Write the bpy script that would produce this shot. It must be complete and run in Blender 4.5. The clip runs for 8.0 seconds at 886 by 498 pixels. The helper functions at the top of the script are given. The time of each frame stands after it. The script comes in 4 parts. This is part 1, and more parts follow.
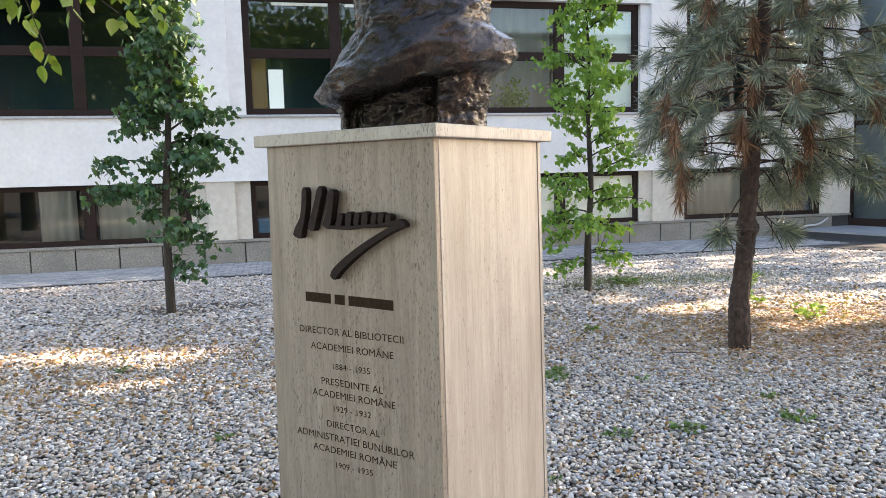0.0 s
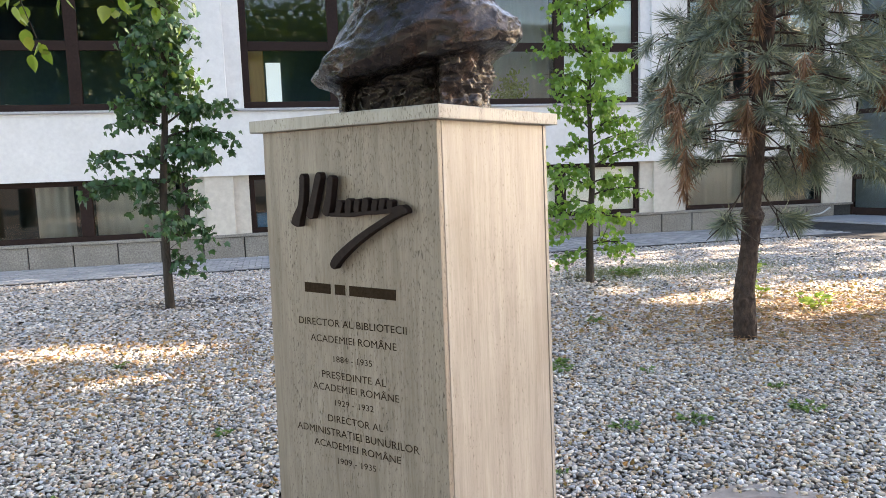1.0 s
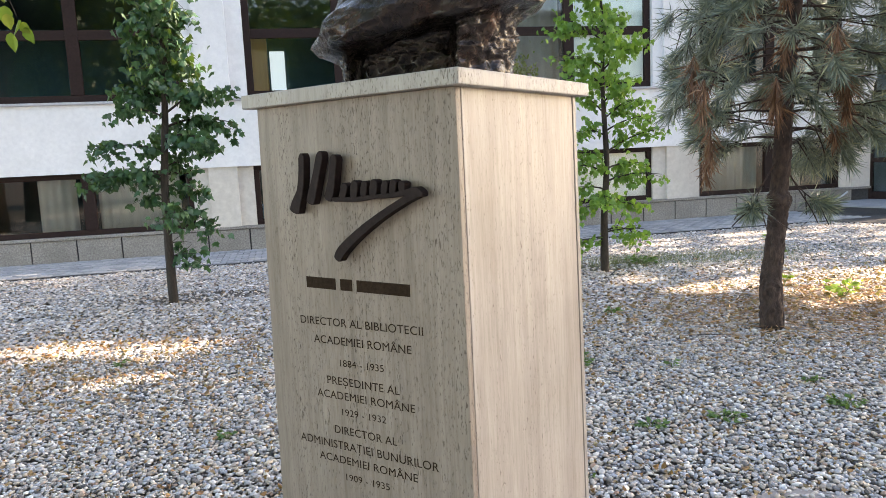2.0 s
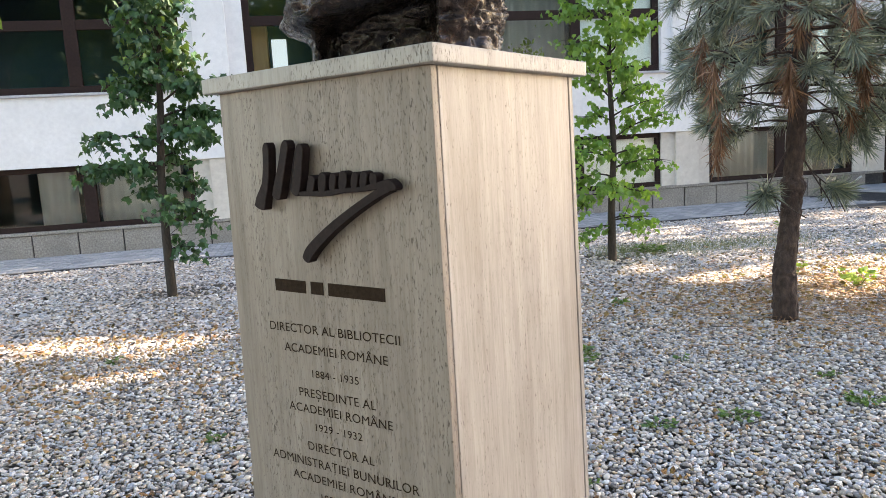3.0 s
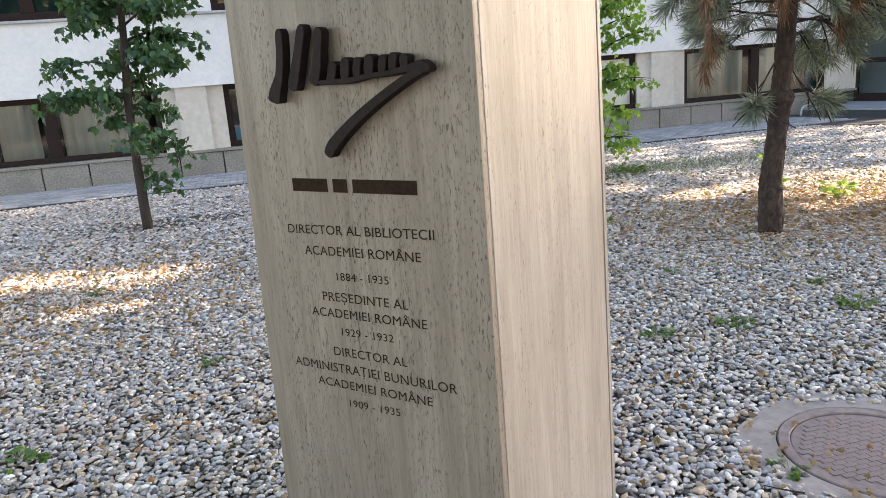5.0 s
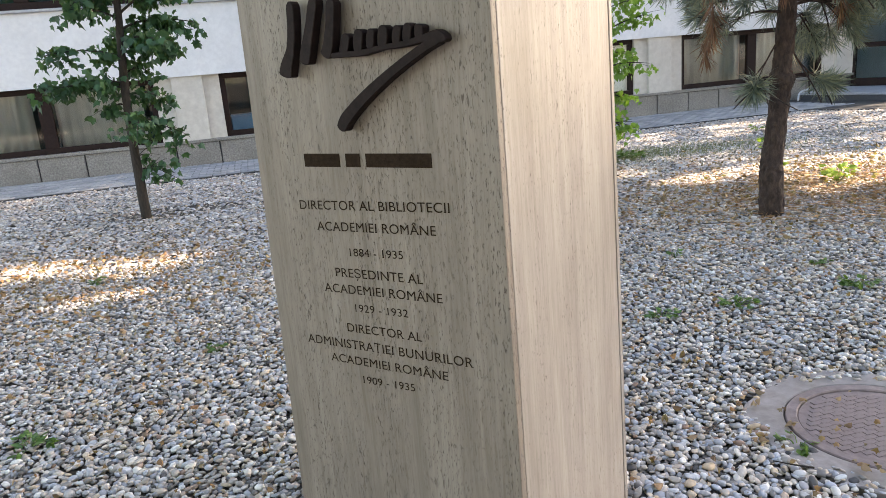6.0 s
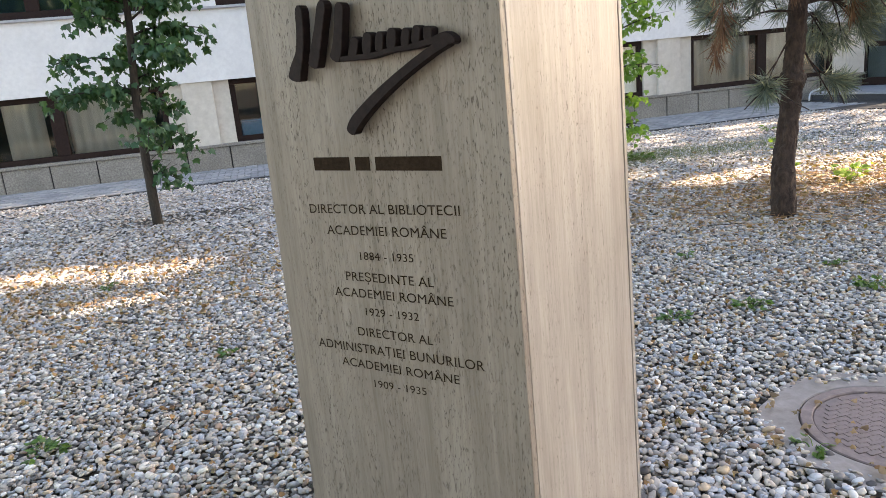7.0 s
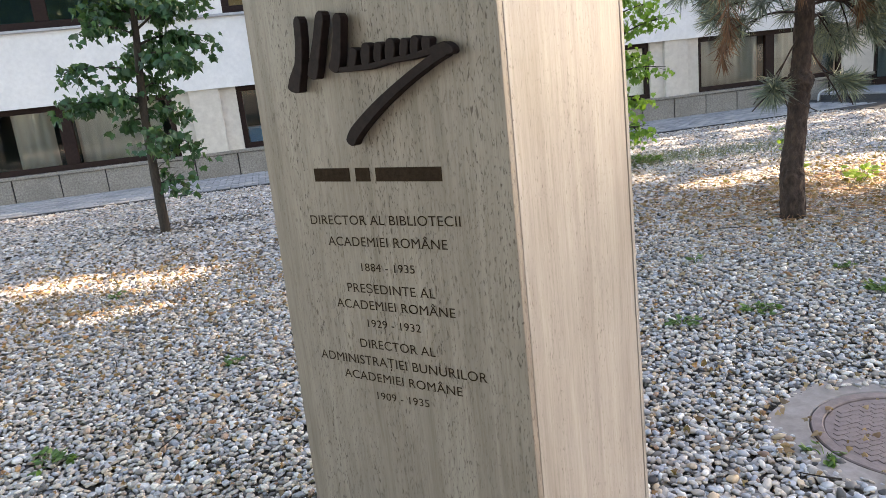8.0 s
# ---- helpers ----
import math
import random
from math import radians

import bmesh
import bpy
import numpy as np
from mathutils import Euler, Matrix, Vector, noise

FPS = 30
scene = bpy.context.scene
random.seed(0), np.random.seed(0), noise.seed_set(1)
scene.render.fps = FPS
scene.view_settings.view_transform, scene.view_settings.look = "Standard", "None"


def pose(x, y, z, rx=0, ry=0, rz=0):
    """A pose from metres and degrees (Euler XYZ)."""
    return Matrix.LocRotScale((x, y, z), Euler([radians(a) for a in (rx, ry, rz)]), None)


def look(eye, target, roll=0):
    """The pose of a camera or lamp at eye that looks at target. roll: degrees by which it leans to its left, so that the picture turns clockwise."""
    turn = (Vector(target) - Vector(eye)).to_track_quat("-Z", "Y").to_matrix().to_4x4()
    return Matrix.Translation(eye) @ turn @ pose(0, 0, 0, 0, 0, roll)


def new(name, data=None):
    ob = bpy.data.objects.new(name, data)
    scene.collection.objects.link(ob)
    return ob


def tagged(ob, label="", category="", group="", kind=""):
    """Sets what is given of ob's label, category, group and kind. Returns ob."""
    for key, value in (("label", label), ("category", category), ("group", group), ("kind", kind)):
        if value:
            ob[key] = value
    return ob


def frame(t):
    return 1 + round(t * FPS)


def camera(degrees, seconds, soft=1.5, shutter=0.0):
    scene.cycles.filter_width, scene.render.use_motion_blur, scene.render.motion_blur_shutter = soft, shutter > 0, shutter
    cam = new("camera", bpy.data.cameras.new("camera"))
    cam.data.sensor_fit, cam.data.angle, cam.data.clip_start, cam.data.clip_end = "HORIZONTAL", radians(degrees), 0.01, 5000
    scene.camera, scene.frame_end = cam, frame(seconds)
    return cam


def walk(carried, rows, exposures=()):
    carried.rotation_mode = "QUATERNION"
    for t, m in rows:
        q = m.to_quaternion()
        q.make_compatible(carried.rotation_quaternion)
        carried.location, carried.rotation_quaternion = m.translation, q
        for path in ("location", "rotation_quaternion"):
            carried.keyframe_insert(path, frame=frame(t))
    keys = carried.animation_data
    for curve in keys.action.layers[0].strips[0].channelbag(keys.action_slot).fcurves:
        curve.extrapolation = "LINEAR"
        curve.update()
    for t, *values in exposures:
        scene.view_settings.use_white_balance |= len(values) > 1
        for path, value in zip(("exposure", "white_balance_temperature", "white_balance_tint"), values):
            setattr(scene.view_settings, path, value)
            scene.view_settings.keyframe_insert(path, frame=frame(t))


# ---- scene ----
cam = camera(63.4, 8.0, soft=0.7)
PATH = [
    (0, (0.087, -0.111, 1.539), (0.531, 1.827, 1.33), -1.49),
    (0.5, (0.084, -0.08, 1.525), (0.531, 1.858, 1.311), -1.61),
    (1, (0.092, -0.034, 1.512), (0.536, 1.903, 1.286), -2.0),
    (1.5, (0.09, 0.087, 1.487), (0.526, 2.023, 1.246), -2.36),
    (3, (0.223, 0.39, 1.477), (0.618, 2.33, 1.193), -3.31),
    (3.5, (0.235, 0.403, 1.472), (0.633, 2.336, 1.153), -3.55),
    (4, (0.183, 0.44, 1.442), (0.599, 2.36, 1.067), -3.85),
    (4.5, (0.134, 0.47, 1.412), (0.577, 2.372, 0.979), -4.07),
    (6, (0.056, 0.489, 1.354), (0.519, 2.369, 0.854), -4.89),
    (6.5, (0.054, 0.498, 1.35), (0.506, 2.382, 0.855), -5.19),
    (7, (0.056, 0.496, 1.351), (0.494, 2.385, 0.863), -5.49),
    (7.5, (0.067, 0.504, 1.36), (0.494, 2.398, 0.879), -5.83),
    (8, (0.077, 0.509, 1.361), (0.493, 2.407, 0.885), -6.17),
]
walk(cam, [(t, look(eye, target, roll)) for t, eye, target, roll in PATH], exposures=[(0.0, 2.66, 7800, 17), (3.5, 2.68, 7800, 17), (4.5, 2.64, 7800, 17), (6.0, 2.54, 7800, 17), (8.0, 2.55, 7800, 17)])

# ---- light ----
SUN_DIR = Vector((0.86, 0.08, 0.50)).normalized()  # towards the sun
world = bpy.data.worlds.new("world")
scene.world = world
world.use_nodes = True
wn = world.node_tree
sky = wn.nodes.new("ShaderNodeTexSky")
sky.sky_type = "NISHITA"
sky.sun_disc = False
sky.sun_elevation = math.asin(SUN_DIR.z)
sky.sun_rotation = math.atan2(SUN_DIR.x, SUN_DIR.y)
wn.links.new(sky.outputs[0], wn.nodes["Background"].inputs[0])
wn.nodes["Background"].inputs[1].default_value = 0.15
sun = new("sun", bpy.data.lights.new("sun", "SUN"))
sun.data.energy = 5.0
sun.data.angle = radians(0.5)
sun.data.color = (1.0, 0.9, 0.76)
sun.matrix_world = look(SUN_DIR * 40, (0, 0, 0))


# ---- materials ----
def material(name, rough=0.7, metal=0.0):
    m = bpy.data.materials.new(name)
    m.use_nodes = True
    b = m.node_tree.nodes["Principled BSDF"]
    b.inputs["Roughness"].default_value = rough
    b.inputs["Metallic"].default_value = metal
    return m, m.node_tree, b


def node(nt, kind, **values):
    n = nt.nodes.new(kind)
    for k, v in values.items():
        n.inputs[k.replace("_", " ")].default_value = v
    return n


def coords(nt, scale=(1, 1, 1)):
    c = nt.nodes.new("ShaderNodeTexCoord")
    mp = nt.nodes.new("ShaderNodeMapping")
    mp.inputs["Scale"].default_value = scale
    nt.links.new(c.outputs["Object"], mp.inputs[0])
    return mp.outputs[0]


def noise_tex(nt, vec, scale, detail=4.0, rough=0.6, dist=0.0):
    n = nt.nodes.new("ShaderNodeTexNoise")
    n.inputs["Scale"].default_value = scale
    n.inputs["Detail"].default_value = detail
    n.inputs["Roughness"].default_value = rough
    n.inputs["Distortion"].default_value = dist
    nt.links.new(vec, n.inputs["Vector"])
    return n.outputs[0]


def ramp(nt, value, stops):
    r = nt.nodes.new("ShaderNodeValToRGB")
    e = r.color_ramp.elements
    while len(e) < len(stops):
        e.new(0.5)
    for el, (pos, col) in zip(e, stops):
        el.position, el.color = pos, (*col, 1)
    nt.links.new(value, r.inputs[0])
    return r.outputs[0]


def mix(nt, fac, a, b, blend="MIX"):
    m = nt.nodes.new("ShaderNodeMix")
    m.data_type, m.blend_type = "RGBA", blend
    for sock, v in ((m.inputs[0], fac), (m.inputs[6], a), (m.inputs[7], b)):
        if isinstance(v, (int, float)):
            sock.default_value = v
        elif isinstance(v, tuple):
            sock.default_value = (*v, 1)
        else:
            nt.links.new(v, sock)
    return m.outputs[2]


def bump(nt, b, height, strength=0.3, distance=0.01):
    n = nt.nodes.new("ShaderNodeBump")
    n.inputs["Strength"].default_value = strength
    n.inputs["Distance"].default_value = distance
    nt.links.new(height, n.inputs["Height"])
    nt.links.new(n.outputs[0], b.inputs["Normal"])
    return n


def speckled(name, dark, light, scale, rough=0.8, stretch=(1, 1, 1), strength=0.25, distance=0.005, big=None, metal=0.0):
    """A surface with grain at one size and blotches at another."""
    m, nt, b = material(name, rough, metal)
    v = coords(nt, stretch)
    fine = noise_tex(nt, v, scale, 6)
    col = ramp(nt, fine, [(0.3, dark), (0.7, light)])
    large = noise_tex(nt, v, scale * 0.08 if big is None else big, 3)
    col = mix(nt, ramp(nt, large, [(0.35, (0.0,) * 3), (0.65, (0.35,) * 3)]), col, tuple(0.72 * c for c in dark))
    nt.links.new(col, b.inputs["Base Color"])
    bump(nt, b, fine, strength, distance)
    return m


def random_hues(name, stops, rough=0.6, source="Random Per Island", trans=0.0):
    m, nt, b = material(name, rough)
    if source == "Random":
        r = nt.nodes.new("ShaderNodeObjectInfo").outputs["Random"]
    else:
        r = nt.nodes.new("ShaderNodeNewGeometry").outputs["Random Per Island"]
    col = ramp(nt, r, stops)
    fine = noise_tex(nt, coords(nt), 90, 4)
    col = mix(nt, 0.35, col, ramp(nt, fine, [(0.3, (0.35,) * 3), (0.75, (1.0,) * 3)]), "MULTIPLY")
    nt.links.new(col, b.inputs["Base Color"])
    if trans:
        t = nt.nodes.new("ShaderNodeBsdfTranslucent")
        nt.links.new(mix(nt, 0.5, col, (0.35, 0.55, 0.04)), t.inputs[0])
        s = nt.nodes.new("ShaderNodeMixShader")
        s.inputs[0].default_value = trans
        nt.links.new(b.outputs[0], s.inputs[1])
        nt.links.new(t.outputs[0], s.inputs[2])
        nt.links.new(s.outputs[0], nt.nodes["Material Output"].inputs[0])
    return m




def travertine(name, dark, light, pits=0.5, lines=0.6):
    """Vein-cut travertine: long vertical bands, fine streaks, pores and old stains."""
    m, nt, b = material(name, 0.5)
    vs = coords(nt, (1, 1, 0.035))
    band = noise_tex(nt, vs, 19, 5, 0.65, 0.3)
    col = ramp(nt, band, [(0.3, dark), (0.48, tuple((a + c) / 2 for a, c in zip(dark, light))), (0.68, light)])
    streak = noise_tex(nt, coords(nt, (1, 1, 0.05)), 120, 6, 0.75, 0.5)
    col = mix(nt, lines, col, ramp(nt, streak, [(0.32, (0.56, 0.52, 0.47)), (0.56, (1.0,) * 3)]), "MULTIPLY")
    stain = noise_tex(nt, coords(nt, (1, 1, 0.3)), 6, 5, 0.65)
    col = mix(nt, 0.55, col, ramp(nt, stain, [(0.34, (0.66, 0.63, 0.60)), (0.58, (1.0,) * 3)]), "MULTIPLY")
    zone = ramp(nt, noise_tex(nt, vs, 10, 3), [(0.40, (0.05,) * 3), (0.58, (1,) * 3)])
    fine = ramp(nt, noise_tex(nt, coords(nt, (1, 1, 0.25)), 260, 3, 0.6, 0.6), [(pits - 0.15, (1,) * 3), (pits - 0.09, (0,) * 3)])
    wide = ramp(nt, noise_tex(nt, coords(nt, (1, 1, 0.16)), 120, 3, 0.6, 1.0), [(pits - 0.29, (1,) * 3), (pits - 0.24, (0,) * 3)])
    pores = mix(nt, 1.0, mix(nt, zone, (0.0,) * 3, fine), wide, "LIGHTEN")
    col = mix(nt, pores, col, tuple(k * c for k, c in zip((0.42, 0.37, 0.33), dark)))
    nt.links.new(col, b.inputs["Base Color"])
    inv = nt.nodes.new("ShaderNodeInvert")
    nt.links.new(pores, inv.inputs[1])
    bump(nt, b, inv.outputs[0], 0.6, 0.0016)
    return m


# Same stone as the sides: the front face's shade is put into its colour.
M_TRAV_SHADED = travertine("travertine_shaded", (0.190, 0.155, 0.124), (0.290, 0.246, 0.204), 0.512)
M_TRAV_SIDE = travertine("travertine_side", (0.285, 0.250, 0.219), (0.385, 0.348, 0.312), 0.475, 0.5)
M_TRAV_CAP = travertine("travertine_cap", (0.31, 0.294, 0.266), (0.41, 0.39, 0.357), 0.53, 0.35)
M_LETTER = speckled("letter_paint", (0.020, 0.012, 0.007), (0.040, 0.026, 0.017), 120, 0.95)
M_RELIEF = speckled("relief_bronze", (0.012, 0.0075, 0.007), (0.026, 0.016, 0.0145), 60, 0.6)
for m_ in (M_LETTER, M_RELIEF):
    m_.node_tree.nodes["Principled BSDF"].inputs["Specular IOR Level"].default_value = 0.12
M_PLASTER = speckled("white_plaster", (0.64, 0.645, 0.655), (0.74, 0.745, 0.75), 14, 0.9, strength=0.12, big=0.7)
M_PLASTER_LOW = speckled("cream_plaster", (0.50, 0.46, 0.41), (0.62, 0.58, 0.52), 12, 0.9, strength=0.2, big=1.1)
M_CONCRETE = speckled("concrete", (0.15, 0.138, 0.122), (0.36, 0.335, 0.305), 38, 0.95, strength=0.9, distance=0.012, big=2.0)
M_DARKJOINT = speckled("dark_joint", (0.03, 0.03, 0.032), (0.06, 0.06, 0.06), 30, 0.9)
M_FRAME = speckled("brown_frame", (0.016, 0.009, 0.008), (0.030, 0.017, 0.015), 30, 0.6, big=1.5)
M_FRAME.node_tree.nodes["Principled BSDF"].inputs["Specular IOR Level"].default_value = 0.15
M_SILL = speckled("grey_sill", (0.34, 0.35, 0.38), (0.45, 0.46, 0.49), 20, 0.45, metal=0.2)
M_SOIL = speckled("soil", (0.05, 0.042, 0.034), (0.14, 0.12, 0.10), 40, 0.95, strength=0.8, big=1.0)
M_PAVER = random_hues("pavers", [(0.0, (0.25, 0.26, 0.28)), (0.5, (0.33, 0.34, 0.36)), (1.0, (0.42, 0.42, 0.43))], 0.85)
M_BARK = speckled("young_bark", (0.016, 0.012, 0.009), (0.055, 0.042, 0.031), 60, 0.9, (1, 1, 0.3), 0.8)
M_BLACKSTONE = speckled("black_stone", (0.03, 0.034, 0.045), (0.06, 0.065, 0.08), 50, 0.35)
M_GREYSTONE = speckled("grey_stone", (0.24, 0.26, 0.30), (0.34, 0.36, 0.40), 25, 0.5)
# Very dark teal puts the rooms' lack of light into walls and floors.
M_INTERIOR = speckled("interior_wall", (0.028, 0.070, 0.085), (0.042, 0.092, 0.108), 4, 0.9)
M_CURTAIN = speckled("curtain_cloth", (0.70, 0.71, 0.66), (0.84, 0.84, 0.79), 30, 0.9, (1, 1, 0.1), big=1)
# Lightened wood: the sunlight on the cupboard is put into its colour.
M_WOOD = speckled("orange_wood", (0.34, 0.16, 0.055), (0.50, 0.27, 0.11), 20, 0.5, (1, 1, 0.1))
M_ROOMLIGHT = speckled("room_white", (0.6, 0.65, 0.7), (0.7, 0.75, 0.8), 5, 0.6)


def glass(name, ior, tint):
    m = bpy.data.materials.new(name)
    m.use_nodes = True
    nt = m.node_tree
    nt.nodes.remove(nt.nodes["Principled BSDF"])
    t = nt.nodes.new("ShaderNodeBsdfTransparent")
    t.inputs[0].default_value = (*tint, 1)
    g = nt.nodes.new("ShaderNodeBsdfGlossy")
    g.inputs["Roughness"].default_value = 0.015
    f = nt.nodes.new("ShaderNodeFresnel")
    f.inputs[0].default_value = ior
    s = nt.nodes.new("ShaderNodeMixShader")
    nt.links.new(f.outputs[0], s.inputs[0])
    nt.links.new(t.outputs[0], s.inputs[1])
    nt.links.new(g.outputs[0], s.inputs[2])
    nt.links.new(s.outputs[0], nt.nodes["Material Output"].inputs[0])
    return m


M_GLASS = glass("window_glass", 1.46, (0.88, 0.95, 0.96))
M_GLASS_LOW = glass("low_window_glass", 1.42, (0.93, 0.95, 0.94))


# ---- mesh helpers ----
def mesh_of(name, bm, mat, smooth=False):
    me = bpy.data.meshes.new(name)
    bm.to_mesh(me)
    bm.free()
    me.materials.append(mat)
    if smooth:
        me.polygons.foreach_set("use_smooth", [True] * len(me.polygons))
    return me


def part(name, bm, mat, parent=None, label="", at=None, smooth=False):
    ob = new(name, bm if isinstance(bm, bpy.types.Mesh) else mesh_of(name, bm, mat, smooth))
    ob.parent = parent
    if at is not None:
        ob.matrix_basis = at
    if label:
        ob["label"] = label
    return ob


def box(lo, hi, bev=0.0, bm=None):
    """A box from corner to corner, its edges rounded by bev."""
    bm = bm or bmesh.new()
    c = [(a + b) / 2 for a, b in zip(lo, hi)]
    s = [b - a for a, b in zip(lo, hi)]
    r = bmesh.ops.create_cube(bm, size=1, matrix=Matrix.LocRotScale(c, None, s))
    if bev:
        es = {e for v in r["verts"] for e in v.link_edges}
        bmesh.ops.bevel(bm, geom=list(es), offset=bev, segments=2, profile=0.5, affect="EDGES")
    return bm


def arrays_mesh(name, verts, tris, mat, smooth=False):
    """A triangle mesh straight from arrays."""
    me = bpy.data.meshes.new(name)
    verts, tris = np.asarray(verts, np.float32), np.asarray(tris, np.int32)
    me.vertices.add(len(verts))
    me.vertices.foreach_set("co", verts.ravel())
    me.loops.add(tris.size)
    me.loops.foreach_set("vertex_index", tris.ravel())
    me.polygons.add(len(tris))
    me.polygons.foreach_set("loop_start", np.arange(0, tris.size, 3, dtype=np.int32))
    if smooth:
        me.polygons.foreach_set("use_smooth", np.ones(len(tris), bool))
    me.materials.append(mat)
    me.update(calc_edges=True)
    return me


def tube_arrays(points, radii, sides=8):
    """Rings of a tapering tube along points: vertices and triangles."""
    pts = [Vector(p) for p in points]
    vs, ts = [], []
    for i, p in enumerate(pts):
        d = (pts[min(i + 1, len(pts) - 1)] - pts[max(i - 1, 0)]).normalized()
        a = d.orthogonal().normalized() if i == 0 else (a - d * a.dot(d)).normalized()
        b = d.cross(a)
        for k in range(sides):
            w = 2 * math.pi * k / sides
            vs.append(p + (a * math.cos(w) + b * math.sin(w)) * radii[i])
        if i:
            o = (i - 1) * sides
            for k in range(sides):
                q = (k + 1) % sides
                ts += [(o + k, o + q, o + sides + q), (o + k, o + sides + q, o + sides + k)]
    return vs, ts


class Heap:
    """Collects pieces of one mesh."""

    def __init__(self):
        self.v, self.t, self.n = [], [], 0

    def add(self, vs, ts):
        vs, ts = np.array([tuple(p) for p in vs], np.float32), np.array(ts, np.int32)
        self.v.append(vs)
        self.t.append(ts + self.n)
        self.n += len(vs)

    def mesh(self, name, mat, smooth=False):
        return arrays_mesh(name, np.concatenate(self.v), np.concatenate(self.t), mat, smooth)


# ---- ground ----
GROUND = bmesh.new()
bmesh.ops.create_grid(GROUND, x_segments=40, y_segments=40, size=400)
for v in GROUND.verts:
    v.co.z = -0.012
tagged(part("ground", GROUND, M_SOIL), "grey sandy soil under the pebbles", "ground", kind="structure")

# ---- facade ----
FY = 13.294       # face of the plinth
BAY, FIRST = 4.37, -0.37   # window rhythm and the left edge of one window
BAYS = range(-3, 3)
Z_PLINTH, Z_BAND0, Z_BAND1, Z_HEAD = 0.45, 1.495, 2.62, 4.80
WEST, EAST = -14.0, 12.40


def opening(k):
    return FIRST + BAY * k, FIRST + BAY * k + 3.33


def piers():
    edges = [WEST] + [e for k in BAYS for e in opening(k)] + [EAST]
    return [(edges[i], edges[i + 1]) for i in range(0, len(edges), 2)]


wall = tagged(new("wall_north"), "white plastered two-storey wall with long window bays", "wall", kind="structure")
part("spandrel", box((WEST, FY - 0.03, Z_BAND0), (EAST, FY + 0.32, Z_BAND1)), M_PLASTER, wall, "smooth white spandrel band")
part("upper_wall", box((WEST, FY - 0.03, Z_HEAD), (EAST, FY + 0.32, 8.2)), M_PLASTER, wall)
part("lower_wall", box((WEST, FY + 0.08, -0.3), (EAST, FY + 0.34, Z_PLINTH - 0.01)), M_CONCRETE, wall)
for a, b in piers():
    part("lower_pier", box((a, FY + 0.07, Z_PLINTH - 0.01), (b, FY + 0.34, Z_BAND0), 0.004), M_PLASTER_LOW, wall, "stained cream plaster pier")
    part("upper_pier", box((a, FY + 0.03, Z_BAND1), (b, FY + 0.34, Z_HEAD), 0.004), M_PLASTER, wall)
    if b - a < 2:
        part("lower_pilaster", box((a + 0.28, FY + 0.0, Z_PLINTH - 0.01), (a + 0.77, FY + 0.072, Z_BAND0), 0.006), M_PLASTER_LOW, wall)
        part("upper_pilaster", box((a + 0.21, FY - 0.045, Z_BAND1 + 0.05), (a + 0.76, FY + 0.032, Z_HEAD), 0.006), M_PLASTER, wall)
for a, b in [(WEST, EAST)]:
    part("sill", box((a, FY - 0.075, Z_BAND1), (b, FY + 0.10, Z_BAND1 + 0.045), 0.008), M_SILL, wall, "grey metal sill")
plinth = tagged(new("plinth"), "rough concrete plinth of square slabs with dark joints", "plinth", kind="structure")
part("joint_backing", box((WEST, FY + 0.022, -0.2), (EAST, FY + 0.078, 0.398)), M_DARKJOINT, plinth)
part("coping", box((WEST, FY - 0.03, 0.40), (EAST, FY + 0.10, Z_PLINTH), 0.008), M_CONCRETE, plinth, "pale concrete ledge")
joints = [-1.926 + 0.708 * k for k in range(-17, 7)] + [7.087 + 0.6935 * k for k in range(-6, 8)]
for a, b in zip(joints, joints[1:]):
    y = FY - random.uniform(0, 0.008)
    part("slab", box((a + 0.011, y, -0.15), (b - 0.011, y + 0.03, 0.388 + random.uniform(0, 0.008)), 0.006), M_CONCRETE, plinth)

HOUSE_IN = 17.2
room = tagged(new("interior"), "dim rooms behind the windows", "interior", kind="structure")
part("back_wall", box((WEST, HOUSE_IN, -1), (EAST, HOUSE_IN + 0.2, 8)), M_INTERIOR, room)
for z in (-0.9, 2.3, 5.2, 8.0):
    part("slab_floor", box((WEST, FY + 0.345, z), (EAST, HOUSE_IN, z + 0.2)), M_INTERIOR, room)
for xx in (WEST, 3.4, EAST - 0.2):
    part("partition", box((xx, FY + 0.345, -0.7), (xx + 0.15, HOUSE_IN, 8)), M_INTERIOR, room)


def window(name, x0, x1, z0, z1, mull, transom, fw=0.12, pane_mat=None):
    """A dark-framed window of two lights, with its panes."""
    w = tagged(new(name), "dark brown framed window with wide panes", "window", kind="structure")
    w.location = (0, FY + 0.15, 0)
    d0, d1 = -0.035, 0.045
    part("head", box((x0, d0, z1 - fw), (x1, d1, z1), 0.006), M_FRAME, w)
    part("bottom_rail", box((x0, d0, z0), (x1, d1, z0 + fw), 0.006), M_FRAME, w)
    for a in (x0, x1 - fw):
        part("jamb", box((a, d0, z0 + fw), (a + fw, d1, z1 - fw), 0.006), M_FRAME, w)
    part("mullion", box((mull - 0.1, d0 - 0.004, z0 + fw), (mull + 0.1, d1, z1 - fw), 0.006), M_FRAME, w)
    rows = [(z0 + fw, z1 - fw)]
    if transom:
        rows = [(z0 + fw, transom - 0.08), (transom + 0.08, z1 - fw)]
    for a, b in ((x0 + fw, mull - 0.1), (mull + 0.1, x1 - fw)):
        if transom:
            part("transom", box((a, d0, transom - 0.08), (b, d1, transom + 0.08), 0.006), M_FRAME, w)
        for lo, hi in rows:
            p = part("pane", box((a, 0.0, lo), (b, 0.006, hi)), pane_mat or M_GLASS, w)
            p.visible_shadow = False
    return w


